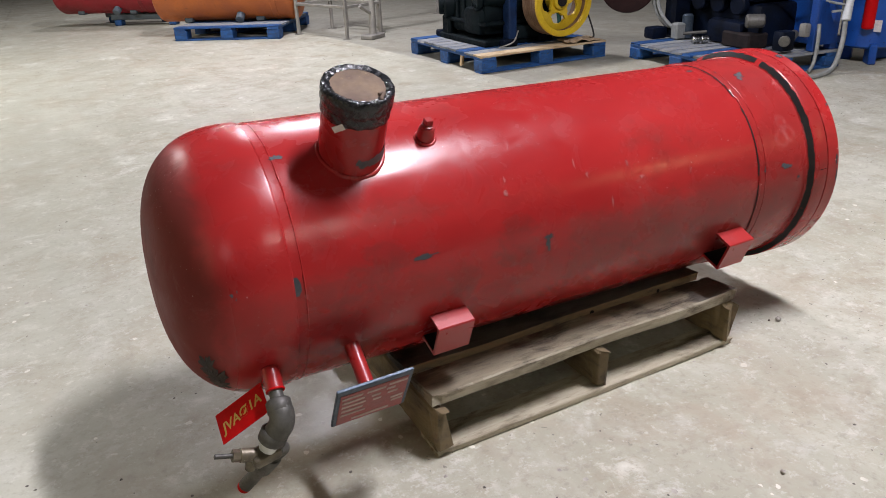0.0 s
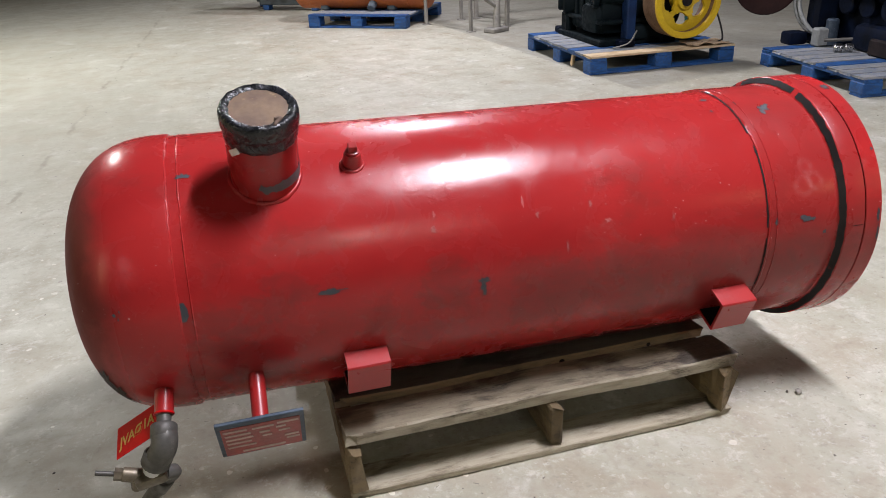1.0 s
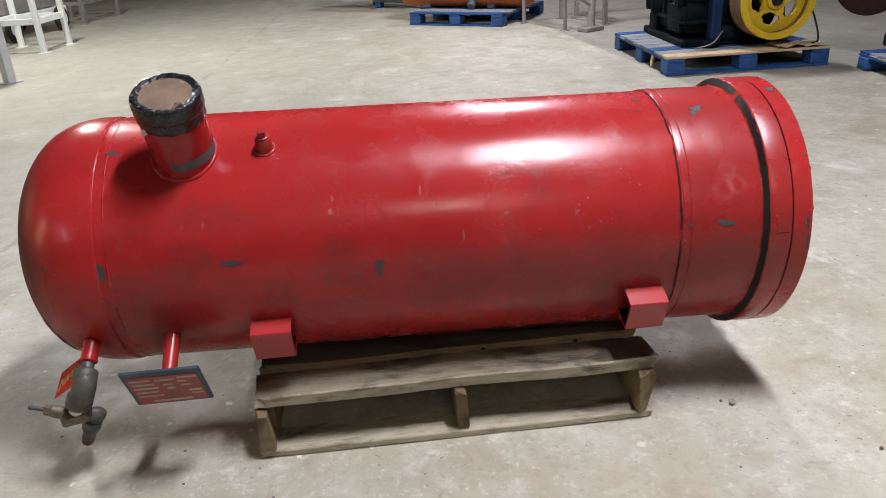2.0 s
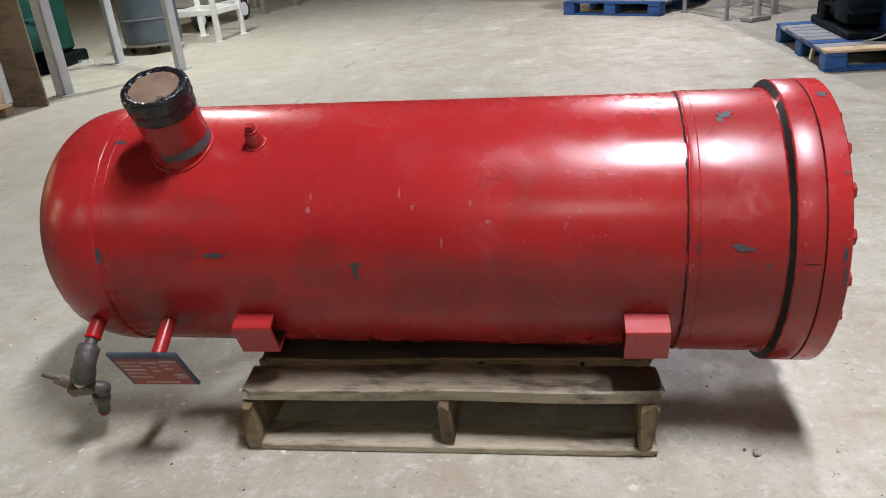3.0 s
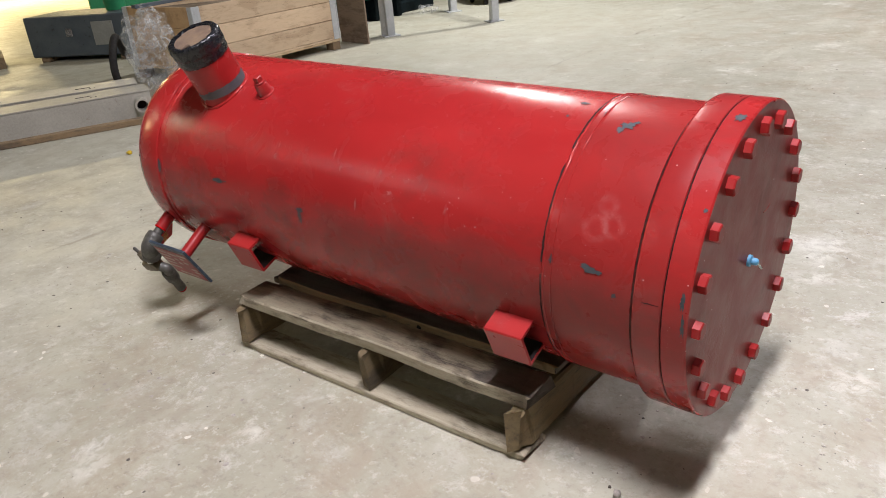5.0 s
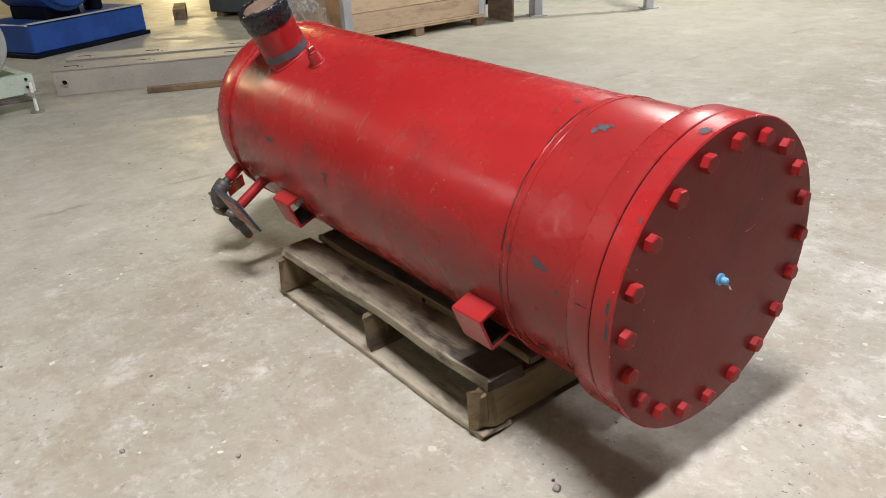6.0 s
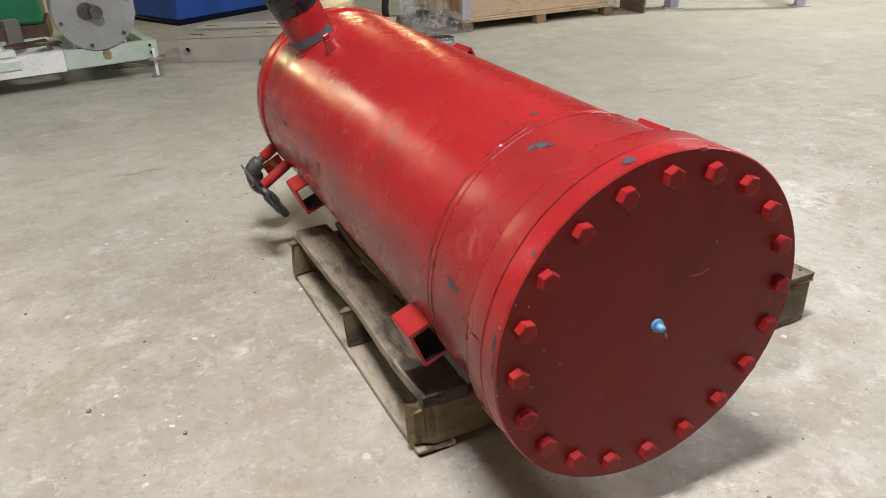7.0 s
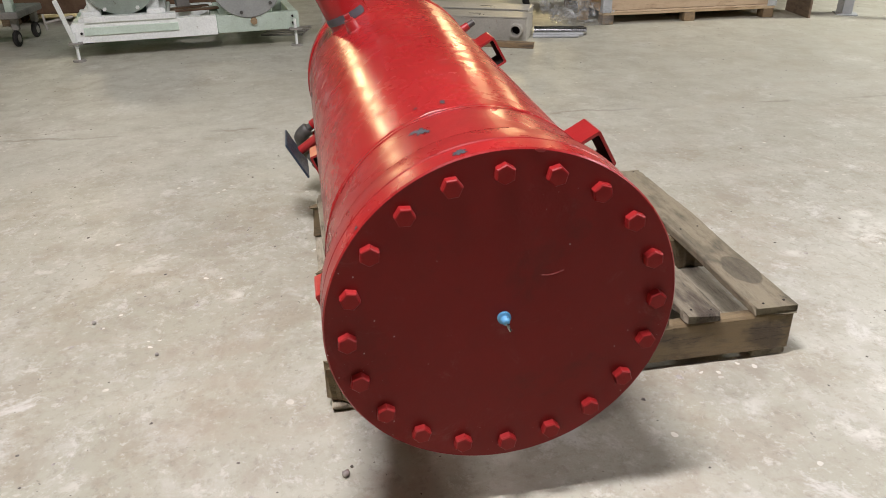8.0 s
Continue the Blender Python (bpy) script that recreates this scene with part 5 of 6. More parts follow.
# ---------------------------------------------------------------- blue machine
def blue_machine(m):
    ob = thing("blue_compressor", m, "dark and bright blue compressor with hoses on a blue pallet", "machine")
    h = 0.136
    bm = box((0.50, 0.95, 0.34), (0.86, 0.86, h + 0.17), 0.04, segments=2)
    box((0.18, 0.42, 0.20), (0.62, 0.72, h + 0.10), 0.05, bm, segments=2)
    part("sump", bm, NAVY, ob, smooth=40)
    bm = box((0.62, 0.78, 0.42), (0.86, 0.80, h + 0.55), 0.08, segments=2)
    box((0.10, 0.46, 0.30), (0.53, 0.84, h + 0.54), 0.03, bm)
    part("block", bm, NAVY, ob, smooth=40)
    for k in range(3):
        part("crank_cover", rod((0.535, 0.58 + 0.24 * k, h + 0.33), (0.60, 0.58 + 0.24 * k, h + 0.33), 0.085, 20, bevel=0.01), NAVY, ob, smooth=40)
    part("black_box", box((0.20, 0.32, 0.12), (0.60, 0.52, h + 0.06), 0.012, m=None), NEAR_BLACK, ob)
    part("grey_cylinder", rod((0.50, 0.42, h + 0.22), (0.62, 0.34, h + 0.22), 0.055, 20, bevel=0.012), FITTING, ob, smooth=40)
    part("frame_plate", box((0.10, 0.62, 0.80), (1.03, 0.45, h + 0.42), 0.015), BLUE, ob)
    part("frame_shelf", box((0.30, 0.52, 0.05), (1.02, 0.30, h + 0.07), 0.01), BLUE, ob)
    post = part("upright", box((0.07, 0.07, 0.95), (0, 0, 0.475), 0.008), BLUE, ob, m=pose(0.86, 0.06, h))
    again(post, pose(1.06, 0.08, h), ob)
    part("valve_handle", rod((0.92, -0.02, h + 0.30), (1.06, -0.06, h + 0.31), 0.010, 8), HOSE, ob, smooth=40)
    gus = bmesh.new()
    vs = [gus.verts.new(v) for v in ((0, 0, 0), (0.22, 0, 0), (0.05, 0, 0.32), (0, 0, 0.32))]
    f = gus.faces.new(vs)
    gus.faces.ensure_lookup_table()
    bmesh.ops.solidify(gus, geom=[f], thickness=0.02)
    part("gusset", gus, BLUE, ob, m=pose(0.86, 0.02, h + 0.05))
    part("pump_head", box((0.13, 0.11, 0.15), (0.62, 0.12, h + 0.095), 0.02, segments=2), NAVY, ob, smooth=40)
    part("pump_cap", rod((0.56, 0.055, h + 0.10), (0.585, 0.075, h + 0.10), 0.042, 18, bevel=0.006), FITTING, ob, smooth=40)
    part("pump_body", rod((0.80, 0.20, h + 0.12), (0.66, 0.10, h + 0.10), 0.035, 16, bevel=0.006), FITTING, ob, smooth=40)
    part("relief_valve", box((0.06, 0.07, 0.10), (0.80, 0.10, h + 0.16), 0.012, segments=2), GREY_FRAME, ob, smooth=40)
    part("tie_bar", rod((0.38, 1.02, h + 0.065), (0.72, 0.84, h + 0.085), 0.014, 10), FITTING, ob, smooth=40)
    bm = rod((0.36, 0.87, h + 0.032), (0.42, 0.845, h + 0.032), 0.032, 18, bevel=0.010)
    rod((0.43, 0.84, h + 0.032), (0.49, 0.815, h + 0.032), 0.032, 18, bm, 0.010)
    part("chrome_fitting", bm, STEEL, ob, "bright chrome fitting", smooth=40)
    part("blue_bottle", rod((0.50, 1.12, h), (0.50, 1.12, h + 0.21), 0.048, 14, bevel=0.012), PLATE, ob, smooth=40)
    part("canister", box((0.10, 0.09, 0.14), (0.42, 1.14, h + 0.07), 0.012, m=None), HOSE, ob)
    part("blue_block", box((0.16, 0.14, 0.10), (0.30, 1.30, h + 0.05), 0.02, segments=2), NAVY, ob, smooth=40)
    for k, dy in enumerate((0.0, 0.06)):
        part("hose", sweep(curve_points([(0.42, 1.34 + dy, h + 0.50), (0.33, 1.34 + dy, h + 0.36), (0.33, 1.28 + dy, h + 0.22), (0.37, 1.20 + dy, h + 0.12), (0.41, 1.17, h + 0.10)], 7), 0.017, 10), HOSE, ob, "grey hose", smooth=50)
    part("hose", sweep(curve_points([(0.80, -0.03, h + 0.22), (0.78, -0.06, h + 0.10), (0.76, -0.07, h - 0.05), (0.70, -0.09, h - 0.12)], 7), 0.014, 10), HOSE, ob, "grey hose", smooth=50)
    wand = part("hose_wand", rod((1.00, -0.10, h + 0.42), (0.96, -0.12, h + 0.24), 0.026, 14, bevel=0.006, r2=0.034), GALV, ob, "grey metal hose end", smooth=40)
    part("drain_hose", sweep(curve_points([(0.96, -0.12, h + 0.24), (0.94, -0.14, h + 0.08), (0.86, -0.17, h - 0.08), (0.70, -0.22, 0.018), (0.5, -0.25, 0.018)], 8), 0.018, 10), HOSE, ob, smooth=50)
    part("pipe_rail", rod((0.60, 0.40, h + 0.46), (1.05, -0.02, h + 0.34), 0.010, 10), HOSE, ob, smooth=40)
    part("fly_wheel", rod((0.12, 1.50, h + 0.46), (0.20, 1.60, h + 0.46), 0.25, 32, bevel=0.01), RUST_DARK, ob, "dark rusty wheel", smooth=40)
    part("shaft", rod((0.13, 1.52, h + 0.46), (0.42, 1.20, h + 0.40), 0.03, 12), RUST_DARK, ob, smooth=40)
    part("shaft_mount", box((0.26, 0.14, 0.44), (0.52, 1.26, h + 0.22), 0.03), NAVY, ob)
    return ob


blue_machine(P3)
col = thing("blue_pump_stand", pose(6.45, 4.10, 0), "bright blue pump stand with a red handle on the concrete floor", "machine")
part("column", rod((0, 0, 0.12), (0, 0, 0.95), 0.20, 28, bevel=0.015), BLUE, col, smooth=40)
for a in (20, 140, 260):
    part("leg", box((0.06, 0.14, 0.16), (0, 0.16, 0.08), 0.01), BLUE, col, m=pose(0, 0, 0, 0, 0, a))
part("red_handle", rod((-0.20, -0.12, 0.28), (-0.20, -0.12, 0.62), 0.045, 14, bevel=0.01), TAG, col, "red sleeve", smooth=40)
part("label_panel", box((0.004, 0.10, 0.09), (-0.142, -0.148, 0.30), 0.001, m=None), PTFE, col, m=pose(0, 0, 0))

# ---------------------------------------------------------------- orange and red tanks in the distance
def lying_tank(name, m, length, r, paint, label):
    ob = thing(name, m, label, "tank")
    prof = []
    for k in range(9):
        a = k / 8 * math.pi / 2
        prof.append((-0.09 * math.cos(a), r * math.sin(a)))
    prof.append((length, r))
    prof += [(length + 0.09 * math.sin(k / 8 * math.pi / 2), r * math.cos(k / 8 * math.pi / 2)) for k in range(1, 9)]
    part("shell", lathe(prof, 40, m=pose(0, 0, r), caps=False), paint, ob, smooth=40)
    for x in (length * 0.2, length * 0.75):
        part("cradle", box((0.10, r * 1.1, 0.08), (x, 0, 0.04), 0.01), SLATE, ob)
    part("fitting", rod((length * 0.62, -r * 0.62, r * 0.30), (length * 0.62, -r * 0.92, r * 0.10), 0.05, 14, bevel=0.008), SLATE, ob, smooth=40)
    part("band", lathe([(length * 0.86, r + 0.001), (length * 0.865, r + 0.006), (length * 0.90, r + 0.006), (length * 0.905, r + 0.001)], 40, m=pose(0, 0, r), caps=False), paint, ob)
    return ob


lying_tank("orange_tank", P1 @ pose(-0.32, 0.62, 0.151), 1.62, 0.33, ORANGE, "faded orange steel tank lying on a blue pallet")
lying_tank("dark_red_tank", pose(1.10, 12.3, 0.16, 0, 0, -38), 1.4, 0.30, DARK_RED, "dark red steel tank lying on a low stand")
stand = thing("tank_stand", pose(1.75, 11.75, 0, 0, 0, -38), "low dark steel stand on the concrete floor", "stand")
part("beam", box((1.0, 0.10, 0.08), (0.3, 0, 0.115), 0.01), SLATE, stand)
part("beam", box((1.0, 0.10, 0.08), (0.0, 0.35, 0.115), 0.01), SLATE, stand)
for x, y in ((-0.1, 0), (0.7, 0), (-0.4, 0.35), (0.4, 0.35)):
    part("foot", box((0.10, 0.12, 0.076), (x, y, 0.038), 0.01), BLUE_WOOD, stand)


# ---------------------------------------------------------------- grey steel frames beyond the wheel machine
def steel_frame(m, w, d, h, label, tube=0.035, shelf=0.3, name="tube_trestle", mat_=None):
    mat_ = mat_ or GREY_FRAME
    ob = thing(name, m, label, "trestle", "steel trestles")
    for x in (0, w):
        for y in (0, d):
            part("leg", box((tube, tube, h), (x, y, h / 2), 0.004), mat_, ob)
            part("foot_plate", box((tube * 2.2, tube * 2.2, 0.008), (x, y, 0.004), 0.001), mat_, ob)
    for z in (shelf, h - tube / 2):
        for y in (0, d):
            part("rail", box((w, tube * 0.9, tube * 0.9), (w / 2, y, z), 0.004), mat_, ob)
        for x in (0, w):
            part("cross_bar", box((tube * 0.9, d, tube * 0.9), (x, d / 2, z), 0.004), mat_, ob)
    return ob


steel_frame(pose(3.60, 8.28, 0, 0, 0, 20), 0.52, 0.85, 0.95, "dusty grey tubular steel frame on the floor", 0.034, 0.34)
steel_frame(pose(4.15, 8.62, 0, 0, 0, 12), 1.5, 0.7, 0.8, "dusty grey steel roller frame behind a pallet", 0.045, 0.42)
winch = thing("floor_jack", pose(3.85, 8.15, 0, 0, 0, 30), "dusty grey cast floor jack", "jack")
part("base", box((0.26, 0.16, 0.05), (0, 0, 0.025), 0.01), GREY_FRAME, winch)
part("column", rod((0, 0, 0.04), (0.02, 0, 0.42), 0.045, 14, bevel=0.006, r2=0.03), GREY_FRAME, winch, smooth=40)
part("arm", rod((0.02, 0, 0.25), (-0.16, 0.03, 0.36), 0.02, 10), GREY_FRAME, winch, smooth=40)

# ---------------------------------------------------------------- row of equipment along the west side
def steel_table(m, w, d, h, post, mat_, label, shelf=None, name="steel_table"):
    ob = thing(name, m, label, "table")
    for x in (0, w):
        for y in (0, d):
            part("leg", box((post, post, h), (x, y, h / 2), 0.006), mat_, ob)
            part("foot_plate", box((post * 2.1, post * 1.7, 0.012), (x, y, 0.006), 0.002), mat_, ob)
    for y in (0, d):
        part("top_rail", box((w + post, post * 0.7, 0.06), (w / 2, y, h + 0.028), 0.005), mat_, ob)
    for x in (0, w):
        part("top_bar", box((post * 0.7, d - post * 0.7, 0.055), (x, d / 2, h + 0.028), 0.005), mat_, ob)
    if shelf:
        for y in (0, d):
            part("rail", box((w, post * 0.5, 0.07), (w / 2, y, shelf), 0.005), mat_, ob)
        for x in (0, w):
            part("cross_bar", box((post * 0.5, d, 0.07), (x, d / 2, shelf), 0.005), mat_, ob)
    return ob


steel_table(pose(-2.54, 6.46, 0, 0, 0, 59), 1.20, 1.20, 1.15, 0.085, GALV, "grey galvanised steel table with square legs")
steel_table(pose(-2.30, 9.36, 0, 0, 0, 84), 0.64, 0.60, 0.95, 0.06, WHITE_PAINT, "chipped white steel work stand", 0.36, "white_stand")

drum = thing("wheeled_drum", pose(-2.95, 8.95, 0), "slate blue steel drum on a wheeled base", "drum")
part("shell", rod((0, 0, 0.12), (0, 0, 1.0), 0.34, 36, bevel=0.02), SLATE, drum, smooth=40)
for z in (0.4, 0.7):
    part("hoop", lathe([(z - 0.012, 0.34), (z, 0.348), (z + 0.012, 0.34)], 36, m=pose(0, 0, 0, 0, -90, 0), caps=False), SLATE, drum, smooth=60)
part("base_plate", rod((0, 0, 0.09), (0, 0, 0.125), 0.33, 28), GREY_FRAME, drum, smooth=40)
for a in (20, 110, 200, 290):
    part("castor", rod((0.26 * math.cos(radians(a)) - 0.015, 0.26 * math.sin(radians(a)), 0.045), (0.26 * math.cos(radians(a)) + 0.015, 0.26 * math.sin(radians(a)), 0.045), 0.045, 14, bevel=0.005), RUBBER, drum, smooth=40)

cart = thing("wheeled_machine", pose(-3.3, 11.2, 0, 0, 0, 80), "dusty white and grey wheeled machine behind white stand", "machine")
part("chassis", box((1.6, 0.6, 0.10), (0, 0, 0.27), 0.01), WHITE_PAINT, cart)
part("housing", box((1.2, 0.5, 0.5), (0, 0, 0.57), 0.04), GREY_FRAME, cart)
for x in (-0.6, 0.55):
    for y in (-0.33, 0.33):
        wh = part("wheel", lathe([(-0.03, 0.0), (-0.03, 0.06), (-0.025, 0.15), (-0.02, 0.165), (0.02, 0.165), (0.025, 0.15), (0.03, 0.06), (0.03, 0)], 28), RUBBER, cart, smooth=40)
        wh.matrix_basis = pose(x, y, 0.165, 0, 0, 90)
        part("rim", lathe([(-0.034, 0.0), (-0.034, 0.10), (0.034, 0.10), (0.034, 0)], 24), WHITE_PAINT, wh, smooth=40)
steel_frame(pose(-2.78, 12.28, 0, 0, 0, 80), 1.1, 0.8, 0.7, "dusty grey low steel frame by the wheeled machine", 0.06, 0.3)

dark = thing("green_machine", pose(-3.95, 7.55, 0), "dark green machine standing behind the steel table", "machine")
part("body", box((0.85, 1.7, 0.75), (-0.15, 0.1, 0.52), 0.05), DARK_GREEN, dark, smooth=40)
part("base", box((0.95, 1.9, 0.14), (-0.15, 0.1, 0.07), 0.02), DARK_MACHINE, dark)
part("motor", rod((0.34, -0.3, 0.42), (0.34, 0.3, 0.42), 0.18, 24, bevel=0.02), DARK_GREEN, dark, smooth=40)
for y in (-0.2, 0.2):
    part("motor_foot", box((0.22, 0.08, 0.26), (0.34, y, 0.13), 0.01), DARK_MACHINE, dark)

jar = thing("plastic_bottle", pose(-3.20, 7.95, 0.055, 0, 0, 35), "clear plastic bottle lying on the floor", "bottle")
part("bottle", lathe([(-0.13, 0.0), (-0.13, 0.05), (-0.12, 0.055), (0.04, 0.055), (0.09, 0.03), (0.12, 0.028), (0.12, 0)], 20), FILM, jar, smooth=40)

# plywood panel and the angle post by the crate
ply = thing("plywood_offcut", pose(-2.67, 6.06, 0, 0, 0, -8), "brown plywood offcut leaning beside the crate", "panel")
part("sheet", box((0.44, 0.020, 1.25), (0, 0, 0.625), 0.002), BROWN_PLY, ply)
post = thing("angle_post", pose(-2.60, 6.47, 0), "galvanised steel rack post with a foot plate", "post")
part("upright", box((0.085, 0.085, 1.3), (0, 0, 0.65), 0.005), GALV, post)
part("foot_plate", box((0.16, 0.14, 0.008), (0, 0.02, 0.004), 0.001), GALV, post)


# ---------------------------------------------------------------- crate
def crate(m, length, depth, h):
    ob = thing("wooden_crate", m, "pale plywood crate with galvanised corner hinges on a pallet", "crate")
    z0 = 0.115
    for x in (0.05, length / 2, length - 0.05):
        for y in (0.05, depth / 2, depth - 0.05):
            part("block", box((0.10, 0.10, 0.075), (x, y, 0.0375), 0.004), YELLOW_WOOD, ob)
    for y in (0.05, depth / 2, depth - 0.05):
        part("runner", board(length, 0.10, 0.022, int(y * 50), 5), NEW_WOOD, ob, m=pose(0, y, 0.075))
    part("floor_panel", box((length, depth, 0.016), (length / 2, depth / 2, 0.106), 0.002), CRATE_WOOD, ob)
    n = 3
    ph = (h - z0) / n
    for k in range(n):
        z = z0 + ph * (k + 0.5)
        for y in (0.01, depth - 0.01):
            part("side_board", box((length - 0.006, 0.02, ph - 0.005), (length / 2, y, z), 0.002), CRATE_WOOD, ob)
        for x in (0.01, length - 0.01):
            part("end_board", box((0.02, depth - 0.044, ph - 0.005), (x, depth / 2, z), 0.002), END_WOOD if x < 0.5 else CRATE_WOOD, ob)
    for x, sx in ((0.0, 1), (length, -1)):
        for y, sy in ((0.0, 1), (depth, -1)):
            bm = box((0.075, 0.004, h - 0.10), (x + sx * 0.035, y - sy * 0.003, (h + 0.10) / 2), 0.001)
            box((0.004, 0.06, h - 0.10), (x - sx * 0.003, y + sy * 0.028, (h + 0.10) / 2), 0.001, bm)
            rod((x - sx * 0.004, y - sy * 0.004, 0.10), (x - sx * 0.004, y - sy * 0.004, h), 0.008, 8, bm)
            part("corner_hinge", bm, GALV, ob)
    return ob


crate(pose(-2.585, 4.155, 0, 0, 0, 90), 1.605, 1.0, 0.620)
flap = thing("plywood_sheets", pose(-3.05, 4.28, 0.635, 0, 0, 90), "brown plywood sheets lying in the open crate", "panel")
part("sheet", board(1.35, 0.42, 0.012, 3, 6), BROWN_PLY, flap, m=pose(0.05, 0.1, -0.08, 8, 3, 2))
part("sheet", board(1.0, 0.12, 0.03, 4, 6), CRATE_WOOD, flap, m=pose(0.2, -0.2, 0.0, 0, -4, -6))
slat = thing("slate_plank", pose(-3.22, 4.04, 0.622, 0, 0, 84), "slate grey painted plank lying across the open crate", "plank")
part("plank", board(0.85, 0.085, 0.028, 17, 6), SLATE, slat, m=pose(0, 0, 0, 0, -1, 0))
upright = thing("wood_post", pose(-2.86, 4.08, 0), "short pale wood post standing beside the crate", "wood")
part("post", box((0.045, 0.09, 0.34), (0, 0, 0.17), 0.004), NEW_WOOD, upright)

# crumpled film
wrapm = thing("plastic_wrap", pose(-2.80, 3.88, 0), "crumpled clear plastic film heaped by the crate", "plastic film")
for c, s, seed in (((0, 0, 0.30), (0.17, 0.20, 0.32), 1), ((0.16, 0.12, 0.09), (0.20, 0.24, 0.10), 2), ((-0.05, -0.05, 0.42), (0.16, 0.15, 0.2), 3)):
    bm = bmesh.new()
    bmesh.ops.create_icosphere(bm, subdivisions=4, radius=1)
    for v in bm.verts:
        d = v.co.normalized()
        k = 1 + 0.35 * noise.noise(d * 2.1 + Vector((seed * 5, 0, 0))) + 0.22 * abs(noise.noise(d * 6 + Vector((0, seed, 0)))) + 0.10 * noise.noise(d * 15)
        v.co = Vector((c[0] + d.x * s[0] * k, c[1] + d.y * s[1] * k, max(0.003, c[2] + d.z * s[2] * k)))
    part("fold", bm, FILM, wrapm, smooth=50)
rag = thing("black_cable_coil", pose(-2.95, 3.62, 0), "black flexible hose bent upright behind the ducts", "hose")
part("hose", sweep(curve_points([(0, 0, 0.03), (0.05, -0.06, 0.2), (0.02, -0.02, 0.36), (-0.1, 0.1, 0.45), (-0.2, 0.2, 0.3)], 7), 0.03, 12), RUBBER, rag, smooth=50)


# ---------------------------------------------------------------- sheet metal ducts
def duct(m, length, depth, h, hole, label):
    ob = thing("metal_duct", m, label, "duct", "sheet metal ducts")
    part("trough", box((length, depth, h - 0.012), (length / 2, depth / 2, (h - 0.012) / 2), 0.003), DUCT, ob)
    part("lid", box((length + 0.008, depth + 0.010, 0.010), (length / 2, depth / 2, h - 0.005), 0.002), DUCT, ob)
    for x in (0.12, 0.62, 1.25):
        part("slot", box((0.10, 0.012, 0.002), (x, depth * 0.45, h + 0.0008)), NEAR_BLACK, ob)
        part("hole", box((0.012, 0.008, 0.002), (x + 0.05, depth * 0.25, h + 0.0008)), NEAR_BLACK, ob)
        part("hole", box((0.012, 0.008, 0.002), (x + 0.08, depth * 0.25, h + 0.0008)), NEAR_BLACK, ob)
    if hole:
        for x, r, out in ((0.075, 0.024, 0.02), (length - 0.075, 0.050, 0.085)):
            st = part("pipe_stub", lathe([(0, r), (out, r), (out, r * 0.72), (0.0, r * 0.72)], 24, m=pose(x, 0, h * 0.52, 0, 0, -90), caps=False), DUCT, ob, smooth=40)
            part("bore", lathe([(0.002, r * 0.72), (0.002, 0)], 20, m=pose(x, 0, h * 0.52, 0, 0, -90), caps=False), NEAR_BLACK, st)
    return ob


DUCT_A = math.degrees(math.atan2(3.33 - 1.79, -2.06 + 2.755))
duct(pose(-2.755, 1.79, 0, 0, 0, DUCT_A), 1.68, 0.26, 0.186, True, "dusty beige sheet metal duct with pipe stubs on the floor")
duct(pose(-3.12, 1.98, 0, 0, 0, DUCT_A - 2), 1.62, 0.26, 0.186, False, "dusty beige sheet metal duct lying behind another")
plank = thing("timber_batten", pose(-2.296, 2.289, 0, 0, 0, 64.5), "pale timber batten lying on the floor before a duct", "timber")
part("batten", board(1.12, 0.07, 0.04, 9, 8, 0.002, 0.004), YELLOW_WOOD, plank, m=pose(0, 0.035, 0))
for k, (x, y, L, r, mt) in enumerate(((-2.34, 3.47, 0.42, 0.030, STEEL), (-2.42, 3.50, 0.40, 0.026, STEEL), (-2.26, 3.44, 0.40, 0.016, GALV), (-2.20, 3.42, 0.36, 0.012, GALV))):
    pp = thing("loose_pipe", pose(x, y, r, 0, 0, 74 + k * 2), "bright steel pipe lying on the floor beside the duct", "pipe", "loose pipes")
    part("pipe", lathe([(0, r * 0.8), (0, r), (L, r), (L, r * 0.8)], 20, caps=False), mt, pp, smooth=40)
for k in range(5):
    sh = thing("steel_strip", pose(-2.80 - 0.07 * k, 1.46 + 0.02 * k, 0.002 + 0.0, 0, 0, 80 + 3 * k), "flat grey steel strip lying on the floor", "steel strip", "steel strips")
    part("strip", box((0.34, 0.045, 0.012), (0, 0, 0.006), 0.001), GREY_FRAME, sh)

panel = thing("grey_cabinet", pose(-5.35, 4.80, 0, 0, 0, 24), "slate grey steel cabinet lying behind the ducts", "cabinet")
part("body", box((1.3, 0.6, 0.42), (0, 0, 0.26), 0.012), SLATE, panel)
part("door", box((0.26, 0.012, 0.24), (0.32, -0.306, 0.28), 0.004), DRUM_GREY, panel)
part("latch", box((0.08, 0.02, 0.08), (-0.1, -0.309, 0.30), 0.006), STEEL, panel)
for x in (-0.5, 0.5):
    part("skid", box((0.10, 0.6, 0.05), (x, 0, 0.025), 0.004), DARK_WOOD, panel)
bucket = thing("green_bucket", pose(-5.1, 4.95, 0.471), "dark green plastic bucket standing on the cabinet", "bucket")
part("pail", lathe([(0.003, 0.0), (0.003, 0.10), (0.24, 0.13), (0.25, 0.136), (0.25, 0.124), (0.02, 0.092), (0.02, 0)], 24, m=pose(0, 0, 0, 0, -90, 0), caps=False), GREEN, bucket, smooth=40)
press = thing("green_cabinet", pose(-7.05, 6.55, 0, 0, 0, 62), "dull green steel machine cabinet standing behind the crate", "cabinet")
